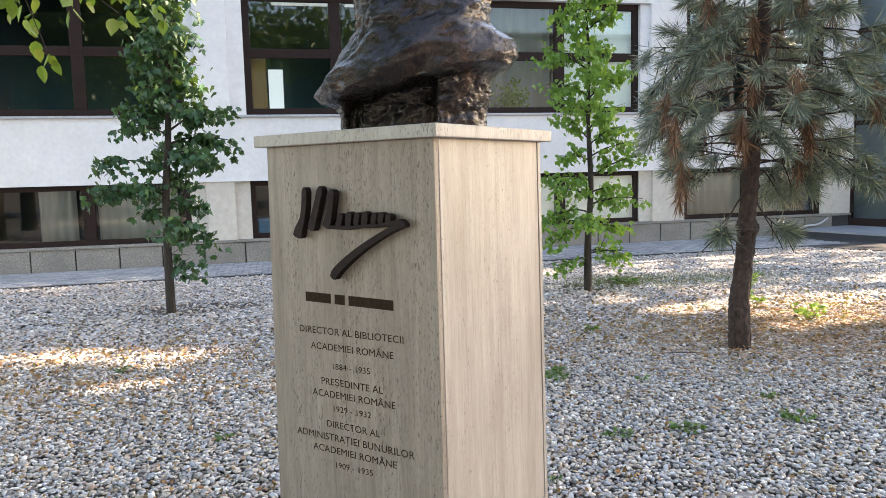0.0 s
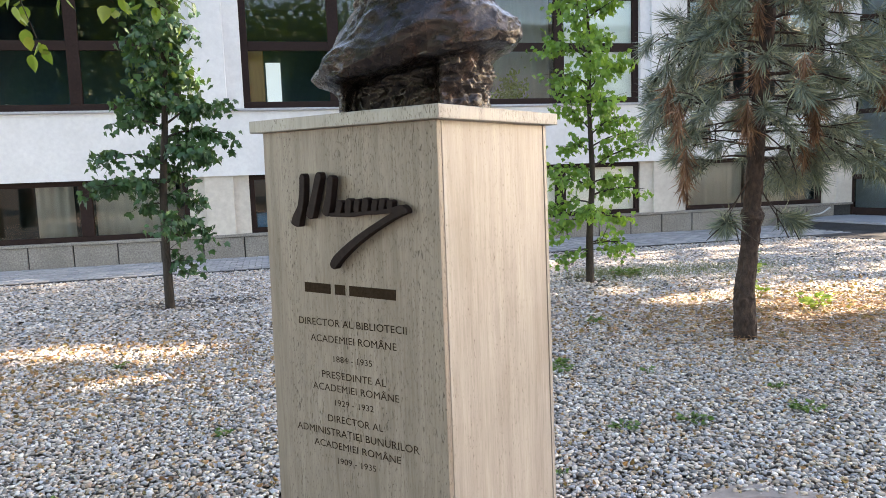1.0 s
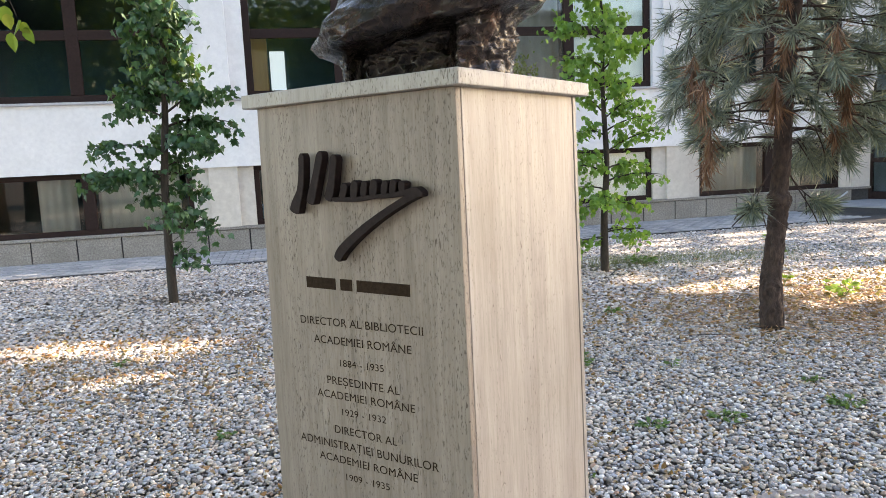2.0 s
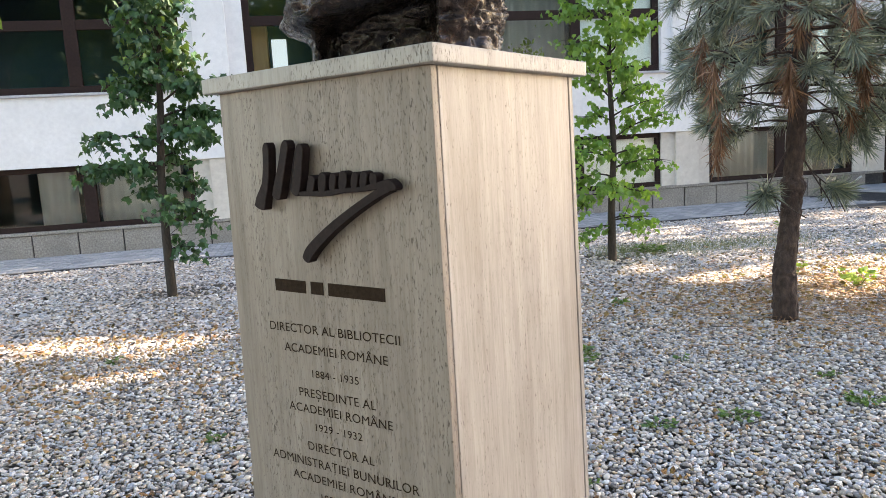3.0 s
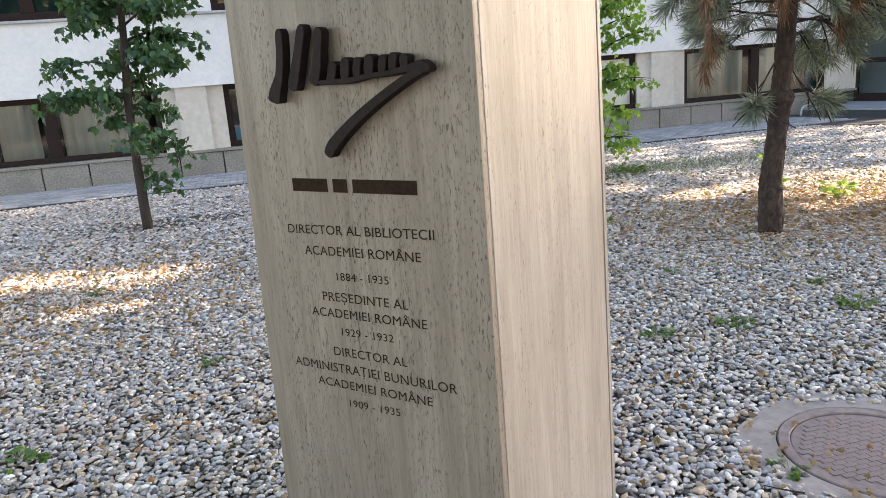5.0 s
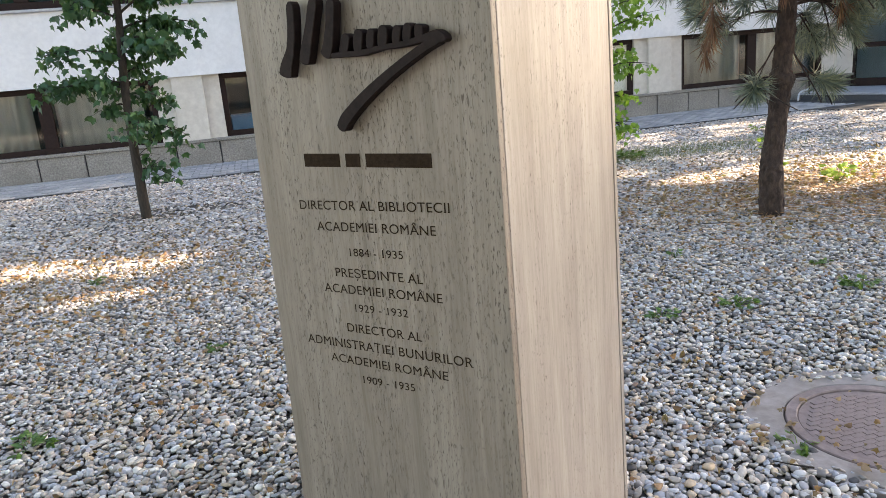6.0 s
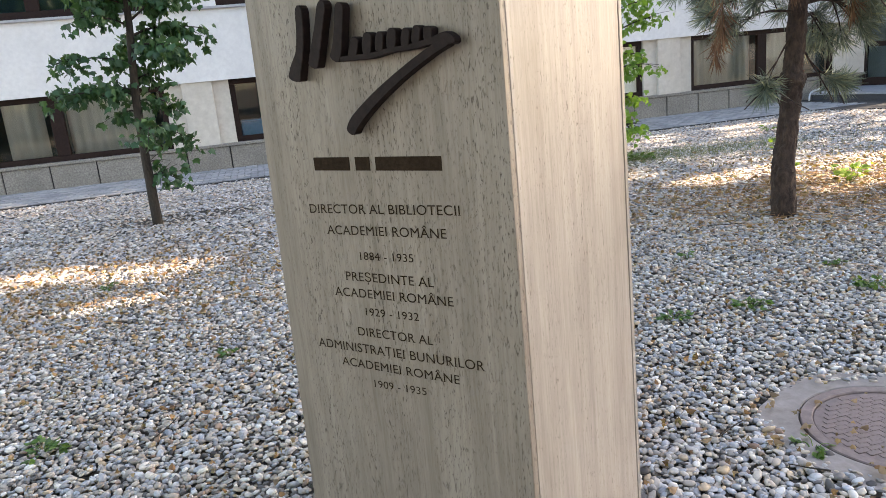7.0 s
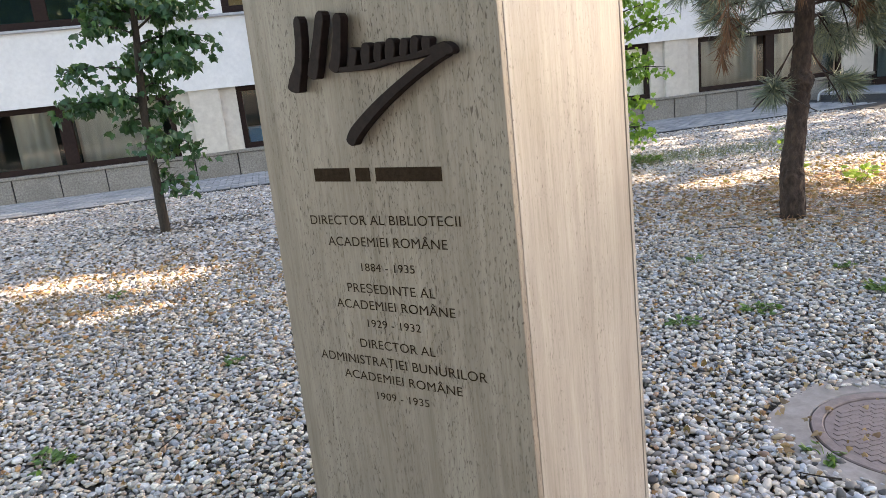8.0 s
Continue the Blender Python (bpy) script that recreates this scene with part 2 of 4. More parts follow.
n = 1
for k in BAYS:
    a, b = opening(k)
    window("window_%d" % n, a, b, Z_BAND1 + 0.05, Z_HEAD, a + 1.635, 3.765)
    window("window_%d" % (n + 1), a, b, Z_PLINTH, Z_BAND0, a + 1.635, None, 0.09, M_GLASS_LOW)
    n += 2


def curtain(x0, x1, z0, z1, y, amp=0.035, wave=0.16):
    bm = bmesh.new()
    cols = max(8, int((x1 - x0) / 0.02))
    lo, hi = [], []
    for i in range(cols + 1):
        xx = x0 + (x1 - x0) * i / cols
        yy = y + amp * math.sin(2 * math.pi * xx / wave + 2 * noise.noise((xx * 2, 0, 0)))
        lo.append(bm.verts.new((xx, yy, z0)))
        hi.append(bm.verts.new((xx, yy + 0.01 * math.sin(xx * 30), z1)))
    for i in range(cols):
        bm.faces.new((lo[i], lo[i + 1], hi[i + 1], hi[i]))
    bmesh.ops.solidify(bm, geom=bm.faces[:], thickness=0.004)
    return tagged(part("curtain", bm, M_CURTAIN, smooth=True), "pale grey-green curtain hanging in folds behind glass", "curtain", "curtains")


for k in BAYS:
    a, b = opening(k)
    for c0, c1 in ((a + 0.82, a + 1.42), (a + 1.76, a + 3.1)) if k != 2 else ((a + 0.1, a + 1.45), (a + 1.8, a + 2.5)):
        if k != 1:
            curtain(c0, c1, 0.44, 1.52, FY + 0.25, 0.022)
M_BLIND = speckled("cream_blind", (0.82, 0.80, 0.73), (0.89, 0.87, 0.81), 60, 0.8, (1, 1, 0.1), big=2)


def blind(x0, x1, z0, z1, y):
    bl = tagged(new("roller_blind"), "lowered cream cloth roller blind behind the glass", "blind", "roller blinds")
    bl.location = (0, y, 0)
    part("cloth", box((x0, 0, z0), (x1, 0.004, z1)), M_BLIND, bl)
    part("bottom_bar", box((x0, -0.008, z0 - 0.02), (x1, 0.012, z0), 0.003), M_BLIND, bl)


a, b = opening(1)
for c0, c1 in ((a + 0.08, a + 1.53), (a + 1.74, b - 0.08)):
    blind(c0, c1, 0.52, 1.56, FY + 0.205)
blind(a + 1.74, b - 0.1, 2.78, 4.85, FY + 0.205)
WINDOW_PLANT = (a + 0.72, FY + 0.36)
curtain(a + 0.15, a + 0.5, 2.6, 4.95, FY + 0.5)
curtain(a + 0.1, a + 1.62, 2.6, 4.95, FY + 0.62, 0.03, 0.24)
# timber cupboard, ceiling lamps and a lit doorway seen through the glass of one bay
a, b = opening(0)
cup = tagged(new("cupboard"), "orange-brown wooden cupboard standing behind the window", "cupboard")
cup_body = part("body", box((a + 0.09, FY + 0.5, 2.5), (a + 0.38, FY + 1.4, 3.80), 0.01), M_WOOD, cup)
part("door", box((a + 0.10, FY + 0.48, 2.55), (a + 0.37, FY + 0.498, 3.76), 0.004), M_WOOD, cup_body)
M_LAMP, nt, bs = material("lamp_tube", 0.5)
bs.inputs["Emission Color"].default_value = (0.9, 0.95, 1.0, 1)
bs.inputs["Emission Strength"].default_value = 0.08
for lx in (a + 0.5, a + 2.0):
    lamp = tagged(new("ceiling_lamp"), "white tube lamp under the room's ceiling", "lamp", "ceiling lamps")
    part("housing", box((lx, FY + 2.0, 5.10), (lx + 1.2, FY + 2.16, 5.18), 0.01), M_ROOMLIGHT, lamp)
    part("tube", box((lx + 0.03, FY + 2.03, 5.06), (lx + 1.17, FY + 2.13, 5.10), 0.01), M_LAMP, lamp)
M_DAYLIGHT, nt, bs = material("far_daylight", 0.5)
bs.inputs["Base Color"].default_value = (0.7, 0.8, 0.9, 1)
bs.inputs["Emission Color"].default_value = (0.75, 0.87, 1.0, 1)
bs.inputs["Emission Strength"].default_value = 0.16
board = tagged(new("far_window"), "small bright window on the far side of the room", "window")
part("panel", box((0.03, HOUSE_IN - 0.04, 3.1), (0.36, HOUSE_IN - 0.01, 4.02), 0.006), M_DAYLIGHT, board)

M_BLUE = speckled("blue_plastic", (0.05, 0.16, 0.30), (0.08, 0.22, 0.38), 20, 0.5)
crate = tagged(new("storage_box"), "blue plastic storage box standing behind the low window", "box")
part("body", box((a + 0.10, FY + 0.36, 0.46), (a + 0.62, FY + 0.66, 0.76), 0.015), M_BLUE, crate)
part("lid", box((a + 0.09, FY + 0.35, 0.76), (a + 0.63, FY + 0.67, 0.79), 0.008), M_BLUE, crate)
sill_in = tagged(new("window_ledge"), "inner ledge below the low window", "ledge", kind="structure")
part("board", box((a, FY + 0.345, 0.42), (a + 3.3, FY + 0.75, 0.46), 0.004), M_ROOMLIGHT, sill_in)

# ---- entrance ----
entrance = tagged(new("entrance"), "glazed dark-framed entrance set at an angle", "entrance", kind="structure")
entrance.matrix_basis = pose(EAST + 0.02, FY + 0.08, 0, 0, 0, -70)
part("post", box((0, -0.06, 0), (0.09, 0.06, 7.2), 0.005), M_FRAME, entrance)
for z in (0.17, 0.95, 2.35, 3.1, 4.3, 5.6):
    part("rail", box((0.09, -0.04, z), (2.0, 0.04, z + (0.16 if z < 0.3 else 0.1)), 0.005), M_FRAME, entrance)
part("post", box((1.2, -0.05, 0.17), (1.32, 0.045, 7.2), 0.005), M_FRAME, entrance)
for a, b in ((0.09, 1.2), (1.32, 2.0)):
    p = part("pane", box((a, 0, 0.3), (b, 0.006, 7.2)), M_GLASS, entrance)
    p.visible_shadow = False
hall = tagged(new("entrance_hall"), "entrance hall behind the glazing, back wall pale like reflected sky", "hall", kind="structure")
hall.matrix_basis = entrance.matrix_basis
# Pale back wall: sky reflected in the glazing is put into its colour.
part("back_wall", box((-4.0, 2.4, -0.1), (2.3, 2.6, 7.3)), M_ROOMLIGHT, hall)
part("roof", box((-0.1, -0.2, 7.2), (2.3, 2.6, 7.4)), M_PLASTER, hall)
# Unseen inner wall and roof, added so no sky shows through the glazing.
part("inner_wall", box((-4.0, 0.5, -0.1), (-3.8, 2.4, 7.3)), M_INTERIOR, hall)
part("inner_roof", box((-4.0, 0.5, 7.2), (-0.1, 2.4, 7.4)), M_PLASTER, hall)
part("end_wall", box((2.0, -0.05, -0.1), (2.2, 2.4, 7.2)), M_ROOMLIGHT, hall)
part("hall_floor", box((0, 0.05, 0.0), (2.0, 2.4, 0.16)), M_GREYSTONE, hall)
part("upper_floor", box((0, 0.10, 2.95), (2.0, 2.4, 3.15)), M_ROOMLIGHT, hall)
step = tagged(new("entrance_step"), "low grey stone platform with a polished black riser", "step", kind="structure")
step.matrix_basis = pose(10.85, 12.99, 0, 0, 0, -74)
part("riser", box((0, 0, -0.05), (3.6, 1.7, 0.13), 0.004), M_BLACKSTONE, step, "polished black stone riser")
part("tread", box((-0.02, -0.03, 0.13), (3.62, 1.7, 0.17), 0.006), M_GREYSTONE, step, "grey stone top slab")

# ---- paved strip along the wall ----
def strip_edge(xx):
    return 11.52 - 0.045 * max(0.0, min(xx, 4.5))


strip = tagged(new("pavement"), "narrow strip of grey interlocking pavers along the wall", "pavement", kind="structure")
bm = bmesh.new()
pts = [(WEST, FY + 0.02), (WEST, strip_edge(WEST)), (0, strip_edge(0)), (4.5, strip_edge(4.5)), (9.55, 11.4), (10.4, 9.9), (11.6, 6.5), (12.7, 6.8), (10.9, 12.95), (10.9, FY + 0.02)]
f = bm.faces.new([bm.verts.new((px, py, -0.01)) for px, py in pts])
r = bmesh.ops.extrude_face_region(bm, geom=[f])
for v in r["geom"]:
    if isinstance(v, bmesh.types.BMVert):
        v.co.z = 0.022
bmesh.ops.recalc_face_normals(bm, faces=bm.faces[:])
part("bed", bm, M_DARKJOINT, strip, "dark joints between pavers")

# ---- monument ----
W1, W2, TAPER, HT, YAW = 0.669, 0.613, 0.0084, 1.637, -48.45
pedestal = tagged(new("pedestal"), "tall beige travertine pedestal with engraved inscription, standing in pebbles", "pedestal")
pedestal.matrix_basis = pose(0.514, 2.255, 0, 0, 0, YAW)


def tapered(lo, hi, bev=0.002):
    """A slab whose plan grows a little towards the ground."""
    bm = box(lo, hi, bev)
    for v in bm.verts:
        g = TAPER * (HT - v.co.z)
        v.co.x += g * v.co.x / (W1 / 2)
        v.co.y += g * v.co.y / (W2 / 2)
    return bm


T = 0.02
front = part("front_panel", tapered((-W1 / 2, -W2 / 2, -0.05), (W1 / 2, -W2 / 2 + T, HT)), M_TRAV_SHADED, pedestal, "travertine slab with inscription, its shade put into a darker colour")
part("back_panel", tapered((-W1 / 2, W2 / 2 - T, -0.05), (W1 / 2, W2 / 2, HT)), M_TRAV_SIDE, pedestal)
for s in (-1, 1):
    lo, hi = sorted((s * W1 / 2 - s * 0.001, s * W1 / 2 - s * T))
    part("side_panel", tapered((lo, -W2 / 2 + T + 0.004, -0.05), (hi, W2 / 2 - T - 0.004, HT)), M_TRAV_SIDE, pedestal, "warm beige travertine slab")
part("core", tapered((-W1 / 2 + T + 0.002, -W2 / 2 + T + 0.003, -0.05), (W1 / 2 - T - 0.002, W2 / 2 - T - 0.003, HT - 0.002)), M_DARKJOINT, pedestal)
OV = 0.029
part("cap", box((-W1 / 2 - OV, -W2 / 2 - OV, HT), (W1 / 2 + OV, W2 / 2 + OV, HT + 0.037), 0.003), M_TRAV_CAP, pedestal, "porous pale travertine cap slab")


def front_y(z):
    return -W2 / 2 - TAPER * (HT - z)


def line_of_text(words, x0, x1, z0, z1, height):
    """Capitals with small serifs on the front slab, from x0 to x1 on a base line that runs from z0 to z1."""
    cu = bpy.data.curves.new("text", "FONT")
    cu.body, cu.size, cu.extrude, cu.space_character, cu.offset = words, 1.0, 0.0, 1.04, 0.0
    tmp = new("text", cu)
    bpy.context.view_layer.update()
    me = bpy.data.meshes.new_from_object(tmp.evaluated_get(bpy.context.evaluated_depsgraph_get()))
    bpy.data.objects.remove(tmp)
    bm = bmesh.new()
    bm.from_mesh(me)
    bpy.data.meshes.remove(me)
    # a foot or a head on every upright that ends flat
    ends = []
    for e in bm.edges:
        p, q = e.verts[0].co, e.verts[1].co
        if len(e.link_faces) == 1 and abs(p.y - q.y) < 0.004 and 0.05 < abs(p.x - q.x) < 0.16 and min(abs(p.y), abs(p.y - 0.72)) < 0.03:
            ends.append((min(p.x, q.x), max(p.x, q.x), p.y, 1 if p.y < 0.3 else -1))
    for a, b, y, way in ends:
        room = [min([0.045] + [0.3 * g for q in ends if q[3] == way for g in [(a - q[1]) if side < 0 else (q[0] - b)] if g > -0.001]) for side in (-1, 1)]
        l, r = a - max(0.0, room[0]), b + max(0.0, room[1])
        vs = [bm.verts.new(c) for c in ((l, y, 0), (r, y, 0), (r, y + way * 0.024, 0), (b, y + way * 0.05, 0), (a, y + way * 0.05, 0), (l, y + way * 0.024, 0))]
        bm.faces.new(vs if way > 0 else vs[::-1])
    lo, hi = min(v.co.x for v in bm.verts), max(v.co.x for v in bm.verts)
    for v in bm.verts:
        k = (v.co.x - lo) / (hi - lo)
        z = z0 + (z1 - z0) * k + v.co.y * height / 0.729
        v.co = (x0 + (x1 - x0) * k, front_y(z) - 0.0012, z)
    part("inscription_line", bm, M_LETTER, front, "dark brown engraved capitals")


TEXT = [("DIRECTOR AL BIBLIOTECII", -0.2135, 0.2145, 1.0465, 1.0555, 0.0225), ("ACADEMIEI ROMÂNE", -0.167, 0.1745, 0.9975, 1.0045, 0.0225),
        ("1884 - 1935", -0.074, 0.081, 0.941, 0.946, 0.0195), ("PREȘEDINTE AL", -0.1255, 0.1295, 0.8875, 0.8935, 0.0225),
        ("ACADEMIEI ROMÂNE", -0.167, 0.177, 0.846, 0.855, 0.0225), ("1929 - 1932", -0.0765, 0.080, 0.805, 0.810, 0.0195),
        ("DIRECTOR AL", -0.107, 0.113, 0.751, 0.757, 0.0225), ("ADMINISTRAȚIEI BUNURILOR", -0.246, 0.2445, 0.7035, 0.717, 0.0235),
        ("ACADEMIEI ROMÂNE", -0.1735, 0.1755, 0.665, 0.674, 0.0225), ("1909 - 1935", -0.076, 0.080, 0.622, 0.6295, 0.0195)]
for words, x0, x1, z0, z1, height in TEXT:
    line_of_text(words, x0, x1, z0, z1, height)
# the name, as plain bars
for a, b in ((-0.180, -0.072), (-0.054, -0.013), (0.004, 0.178)):
    z = 1.148
    part("name_bar", box((a, front_y(z) - 0.0015, z), (b, front_y(z) + 0.004, z + 0.03), 0.0), M_LETTER, front, "dark brown bar in place of lettering")


def ribbon(points, widths, depth0=-0.010, depth1=-0.034):
    """A flat bronze stroke standing off the front slab."""
    bm = bmesh.new()
    # resample with a smooth curve
    P = [Vector((p[0], p[1])) for p in points]
    out, wid = [], []
    for i in range(len(P) - 1):
        p0, p1, p2, p3 = P[max(i - 1, 0)], P[i], P[i + 1], P[min(i + 2, len(P) - 1)]
        for s in range(6):
            t = s / 6
            out.append(0.5 * ((2 * p1) + (p2 - p0) * t + (2 * p0 - 5 * p1 + 4 * p2 - p3) * t * t + (3 * p1 - p0 - 3 * p2 + p3) * t ** 3))
            wid.append(widths[i] + (widths[i + 1] - widths[i]) * t)
    out.append(P[-1])
    wid.append(widths[-1])
    for k, f in ((0, 0.35), (1, 0.8), (-1, 0.35), (-2, 0.8)):
        wid[k] *= f
    rings = []
    for i, p in enumerate(out):
        d = (out[min(i + 1, len(out) - 1)] - out[max(i - 1, 0)]).normalized()
        nrm = Vector((-d.y, d.x)) * wid[i] * 0.58
        y = front_y(p.y)
        rings.append([bm.verts.new((q.x, y + dd, q.y)) for q, dd in ((p + nrm, depth1), (p - nrm, depth1), (p - nrm, depth0), (p + nrm, depth0))])
    for a, b in zip(rings, rings[1:]):
        for k in range(4):
            q = (k + 1) % 4
            bm.faces.new((a[k], a[q], b[q], b[k]))
    bm.faces.new(rings[0])
    bm.faces.new(rings[-1][::-1])
    bmesh.ops.recalc_face_normals(bm, faces=bm.faces[:])
    bmesh.ops.bevel(bm, geom=[e for e in bm.edges if e.calc_face_angle(0) > 1.2], offset=0.0015, segments=1, affect="EDGES")
    return bm


relief = tagged(new("bronze_relief"), "dark bronze relief of slanted bars on travertine", "relief")
relief.matrix_basis = pedestal.matrix_basis
BARS = [([(-0.136, 1.508), (-0.140, 1.455), (-0.150, 1.41), (-0.168, 1.375), (-0.176, 1.352)], (0.019, 0.019, 0.020, 0.030, 0.034)),
        ([(-0.066, 1.510), (-0.085, 1.455), (-0.106, 1.40), (-0.115, 1.376)], (0.022, 0.021, 0.026, 0.024)),
        ([(-0.020, 1.500), (-0.028, 1.455), (-0.040, 1.41), (-0.052, 1.386)], (0.022, 0.020, 0.024, 0.026)),
        ([(0.014, 1.428), (0.006, 1.408), (0.000, 1.388)], (0.018, 0.020, 0.018)),
        ([(0.048, 1.434), (0.042, 1.412), (0.040, 1.390)], (0.018, 0.022, 0.018)),
        ([(0.080, 1.432), (0.074, 1.412), (0.072, 1.394)], (0.016, 0.018, 0.016)),
        ([(0.110, 1.436), (0.106, 1.414), (0.102, 1.394)], (0.018, 0.022, 0.018)),
        ([(0.146, 1.432), (0.140, 1.414), (0.138, 1.398)], (0.016, 0.018, 0.016)),
        ([(0.172, 1.434), (0.166, 1.416), (0.164, 1.400)], (0.016, 0.018, 0.016)),
        ([(0.197, 1.430), (0.194, 1.416), (0.196, 1.402)], (0.017, 0.018, 0.016))]
for pts, w in BARS:
    part("bar", ribbon(pts, w), M_RELIEF, relief)
part("bar", ribbon([(-0.035, 1.388), (0.0, 1.388), (0.05, 1.388), (0.10, 1.394), (0.15, 1.396), (0.20, 1.402), (0.235, 1.404), (0.255, 1.396)], (0.010, 0.010, 0.011, 0.009, 0.010, 0.012, 0.022, 0.008)), M_RELIEF, relief)
part("flourish", ribbon([(0.243, 1.402), (0.200, 1.385), (0.125, 1.348), (0.05, 1.304), (-0.012, 1.258), (-0.030, 1.232)], (0.018, 0.016, 0.017, 0.020, 0.024, 0.022)), M_RELIEF, relief)
M_BUST, nt, bs = material("statue_bronze", 0.3, 0.88)
bs.inputs["Coat Weight"].default_value, bs.inputs["Coat Roughness"].default_value = 0.45, 0.2
v = coords(nt)
blot, crumple, grit = noise_tex(nt, v, 9, 4), noise_tex(nt, v, 38, 6, 0.7, 1.2), noise_tex(nt, v, 140, 4, 0.7)
col = ramp(nt, blot, [(0.32, (0.014, 0.012, 0.014)), (0.55, (0.028, 0.020, 0.018)), (0.74, (0.080, 0.040, 0.027))])
nt.links.new(mix(nt, 0.5, col, ramp(nt, crumple, [(0.35, (0.35,) * 3), (0.65, (1.0,) * 3)]), "MULTIPLY"), bs.inputs["Base Color"])
nt.links.new(ramp(nt, crumple, [(0.3, (0.16,) * 3), (0.7, (0.36,) * 3)]), bs.inputs["Roughness"])
first = nt.nodes.new("ShaderNodeBump")
first.inputs["Strength"].default_value, first.inputs["Distance"].default_value = 0.5, 0.003
nt.links.new(grit, first.inputs["Height"])
nt.links.new(first.outputs[0], bump(nt, bs, crumple, 0.9, 0.010).inputs["Normal"])


def bust():
    """Lower part of a bronze bust: ragged block and a cloak with torn hems spreading over it."""
    rows = [(0.000, -0.212, 0.262, 0.20), (0.06, -0.210, 0.266, 0.20), (0.085, -0.222, 0.268, 0.205), (0.105, -0.268, 0.270, 0.22), (0.128, -0.284, 0.272, 0.235),
            (0.160, -0.272, 0.276, 0.245), (0.182, -0.254, 0.290, 0.25), (0.198, -0.240, 0.334, 0.25), (0.225, -0.216, 0.358, 0.245), (0.255, -0.192, 0.370, 0.235),
            (0.282, -0.166, 0.362, 0.225), (0.325, -0.128, 0.316, 0.20), (0.36, -0.124, 0.29, 0.185), (0.40, -0.128, 0.276, 0.175), (0.45, -0.130, 0.258, 0.16), (0.52, -0.11, 0.22, 0.14), (0.60, -0.07, 0.16, 0.10)]
    hems = [(-0.30, 0.118), (-0.20, 0.092), (-0.12, 0.104), (-0.05, 0.135), (0.08, 0.160), (0.20, 0.185), (0.40, 0.198)]
    bm = bmesh.new()
    seg = 220
    rings, fine = [], []
    for a, b in zip(rows, rows[1:]):
        for s in range(8):
            fine.append([p + (q - p) * s / 8 for p, q in zip(a, b)])
    fine.append(list(rows[-1]))

    def step(t):
        t = min(1, max(0, t))
        return t * t * (3 - 2 * t)

    def hem_at(x):
        for (xa, za), (xb, zb) in zip(hems, hems[1:]):
            if x <= xb:
                return za + (zb - za) * max(0.0, (x - xa) / (xb - xa))
        return hems[-1][1]

    def ridge(p, size, seed):
        along, across = 0.82 * p.x + 0.57 * p.z, -0.57 * p.x + 0.82 * p.z
        return 0.5 - 2 * abs(noise.noise(Vector((along * size * 0.45 + seed, p.y * size * 0.7, across * size))))
    for z, x0, x1, d in fine:
        ring = []
        for k in range(seg):
            w = 2 * math.pi * k / seg
            c, s = math.cos(w), math.sin(w)
            cx, sy = math.copysign(abs(c) ** 0.8, c), math.copysign(abs(s) ** 0.8, s)
            px, py = (x0 + x1) / 2 + (x1 - x0) / 2 * cx, d * sy
            below = 0.0
            if s < 0.25:
                # hollow under the cloak, with a rough block standing beside it
                hem = hem_at(px) + 0.012 * noise.noise((px * 16, 1.0, 4.0))
                below = 1 - step((z - hem + 0.012) / 0.016)
                if s < 0:
                    hollow = step((px + 0.195) / 0.03) * (1 - step((px - 0.085) / 0.02)) * below
                    py *= 1 - 0.62 * hollow
                    py *= 1 - 0.20 * step((px - 0.09) / 0.02) * below
            p = Vector((px, py, z))
            out = Vector((cx, sy, 0.15)).normalized()
            if below > 0.5:
                cell = noise.noise(Vector((math.floor(p.x * 30), math.floor(p.y * 30), math.floor(p.z * 34))) * 0.77)
                push = 0.012 * cell + 0.012 * ridge(p, 22, 3.0) + 0.008 * noise.noise(p * 50)
            else:
                push = 0.030 * ridge(p, 5.5, 0.0) + 0.014 * ridge(p, 12, 7.0) + 0.011 * ridge(p, 25, 2.0) * max(0.0, 0.55 + 1.6 * noise.noise(p * 7)) + 0.004 * ridge(p, 55, 5.0) + 0.012 * noise.noise(p * 6)
            p += out * push * min(1, 0.5 + z * 6)
            p.z = max(0, p.z + 0.010 * noise.noise(Vector((p.x * 9, p.y * 9, 2))) * step(z / 0.1))
            ring.append(bm.verts.new(p))
        rings.append(ring)
    for a, b in zip(rings, rings[1:]):
        for k in range(seg):
            q = (k + 1) % seg
            bm.faces.new((a[k], a[q], b[q], b[k]))
    bm.faces.new(rings[0][::-1])
    bm.faces.new(rings[-1])
    return bm


tagged(part("bust", bust(), M_BUST, at=pose(0.514, 2.255, HT + 0.036, 0, 0, -10), smooth=True),
       "dark brown bronze bust with a folded cloak on a pedestal", "statue")

# ---- plants ----
M_LEAF_DARK = random_hues("maple_leaf", [(0.0, (0.012, 0.055, 0.024)), (0.5, (0.020, 0.084, 0.034)), (1.0, (0.040, 0.125, 0.046))], 0.55, trans=0.13)
# Brighter copy of the maple leaf: stronger light is put into its colours.
M_LEAF_LIT = random_hues("lit_maple_leaf", [(0.0, (0.08, 0.20, 0.04)), (0.5, (0.12, 0.28, 0.055)), (1.0, (0.19, 0.36, 0.085))], 0.45, trans=0.45)
M_LEAF_LIME = random_hues("linden_leaf", [(0.0, (0.075, 0.13, 0.02)), (0.6, (0.14, 0.20, 0.03)), (1.0, (0.30, 0.28, 0.05))], 0.45, trans=0.45)
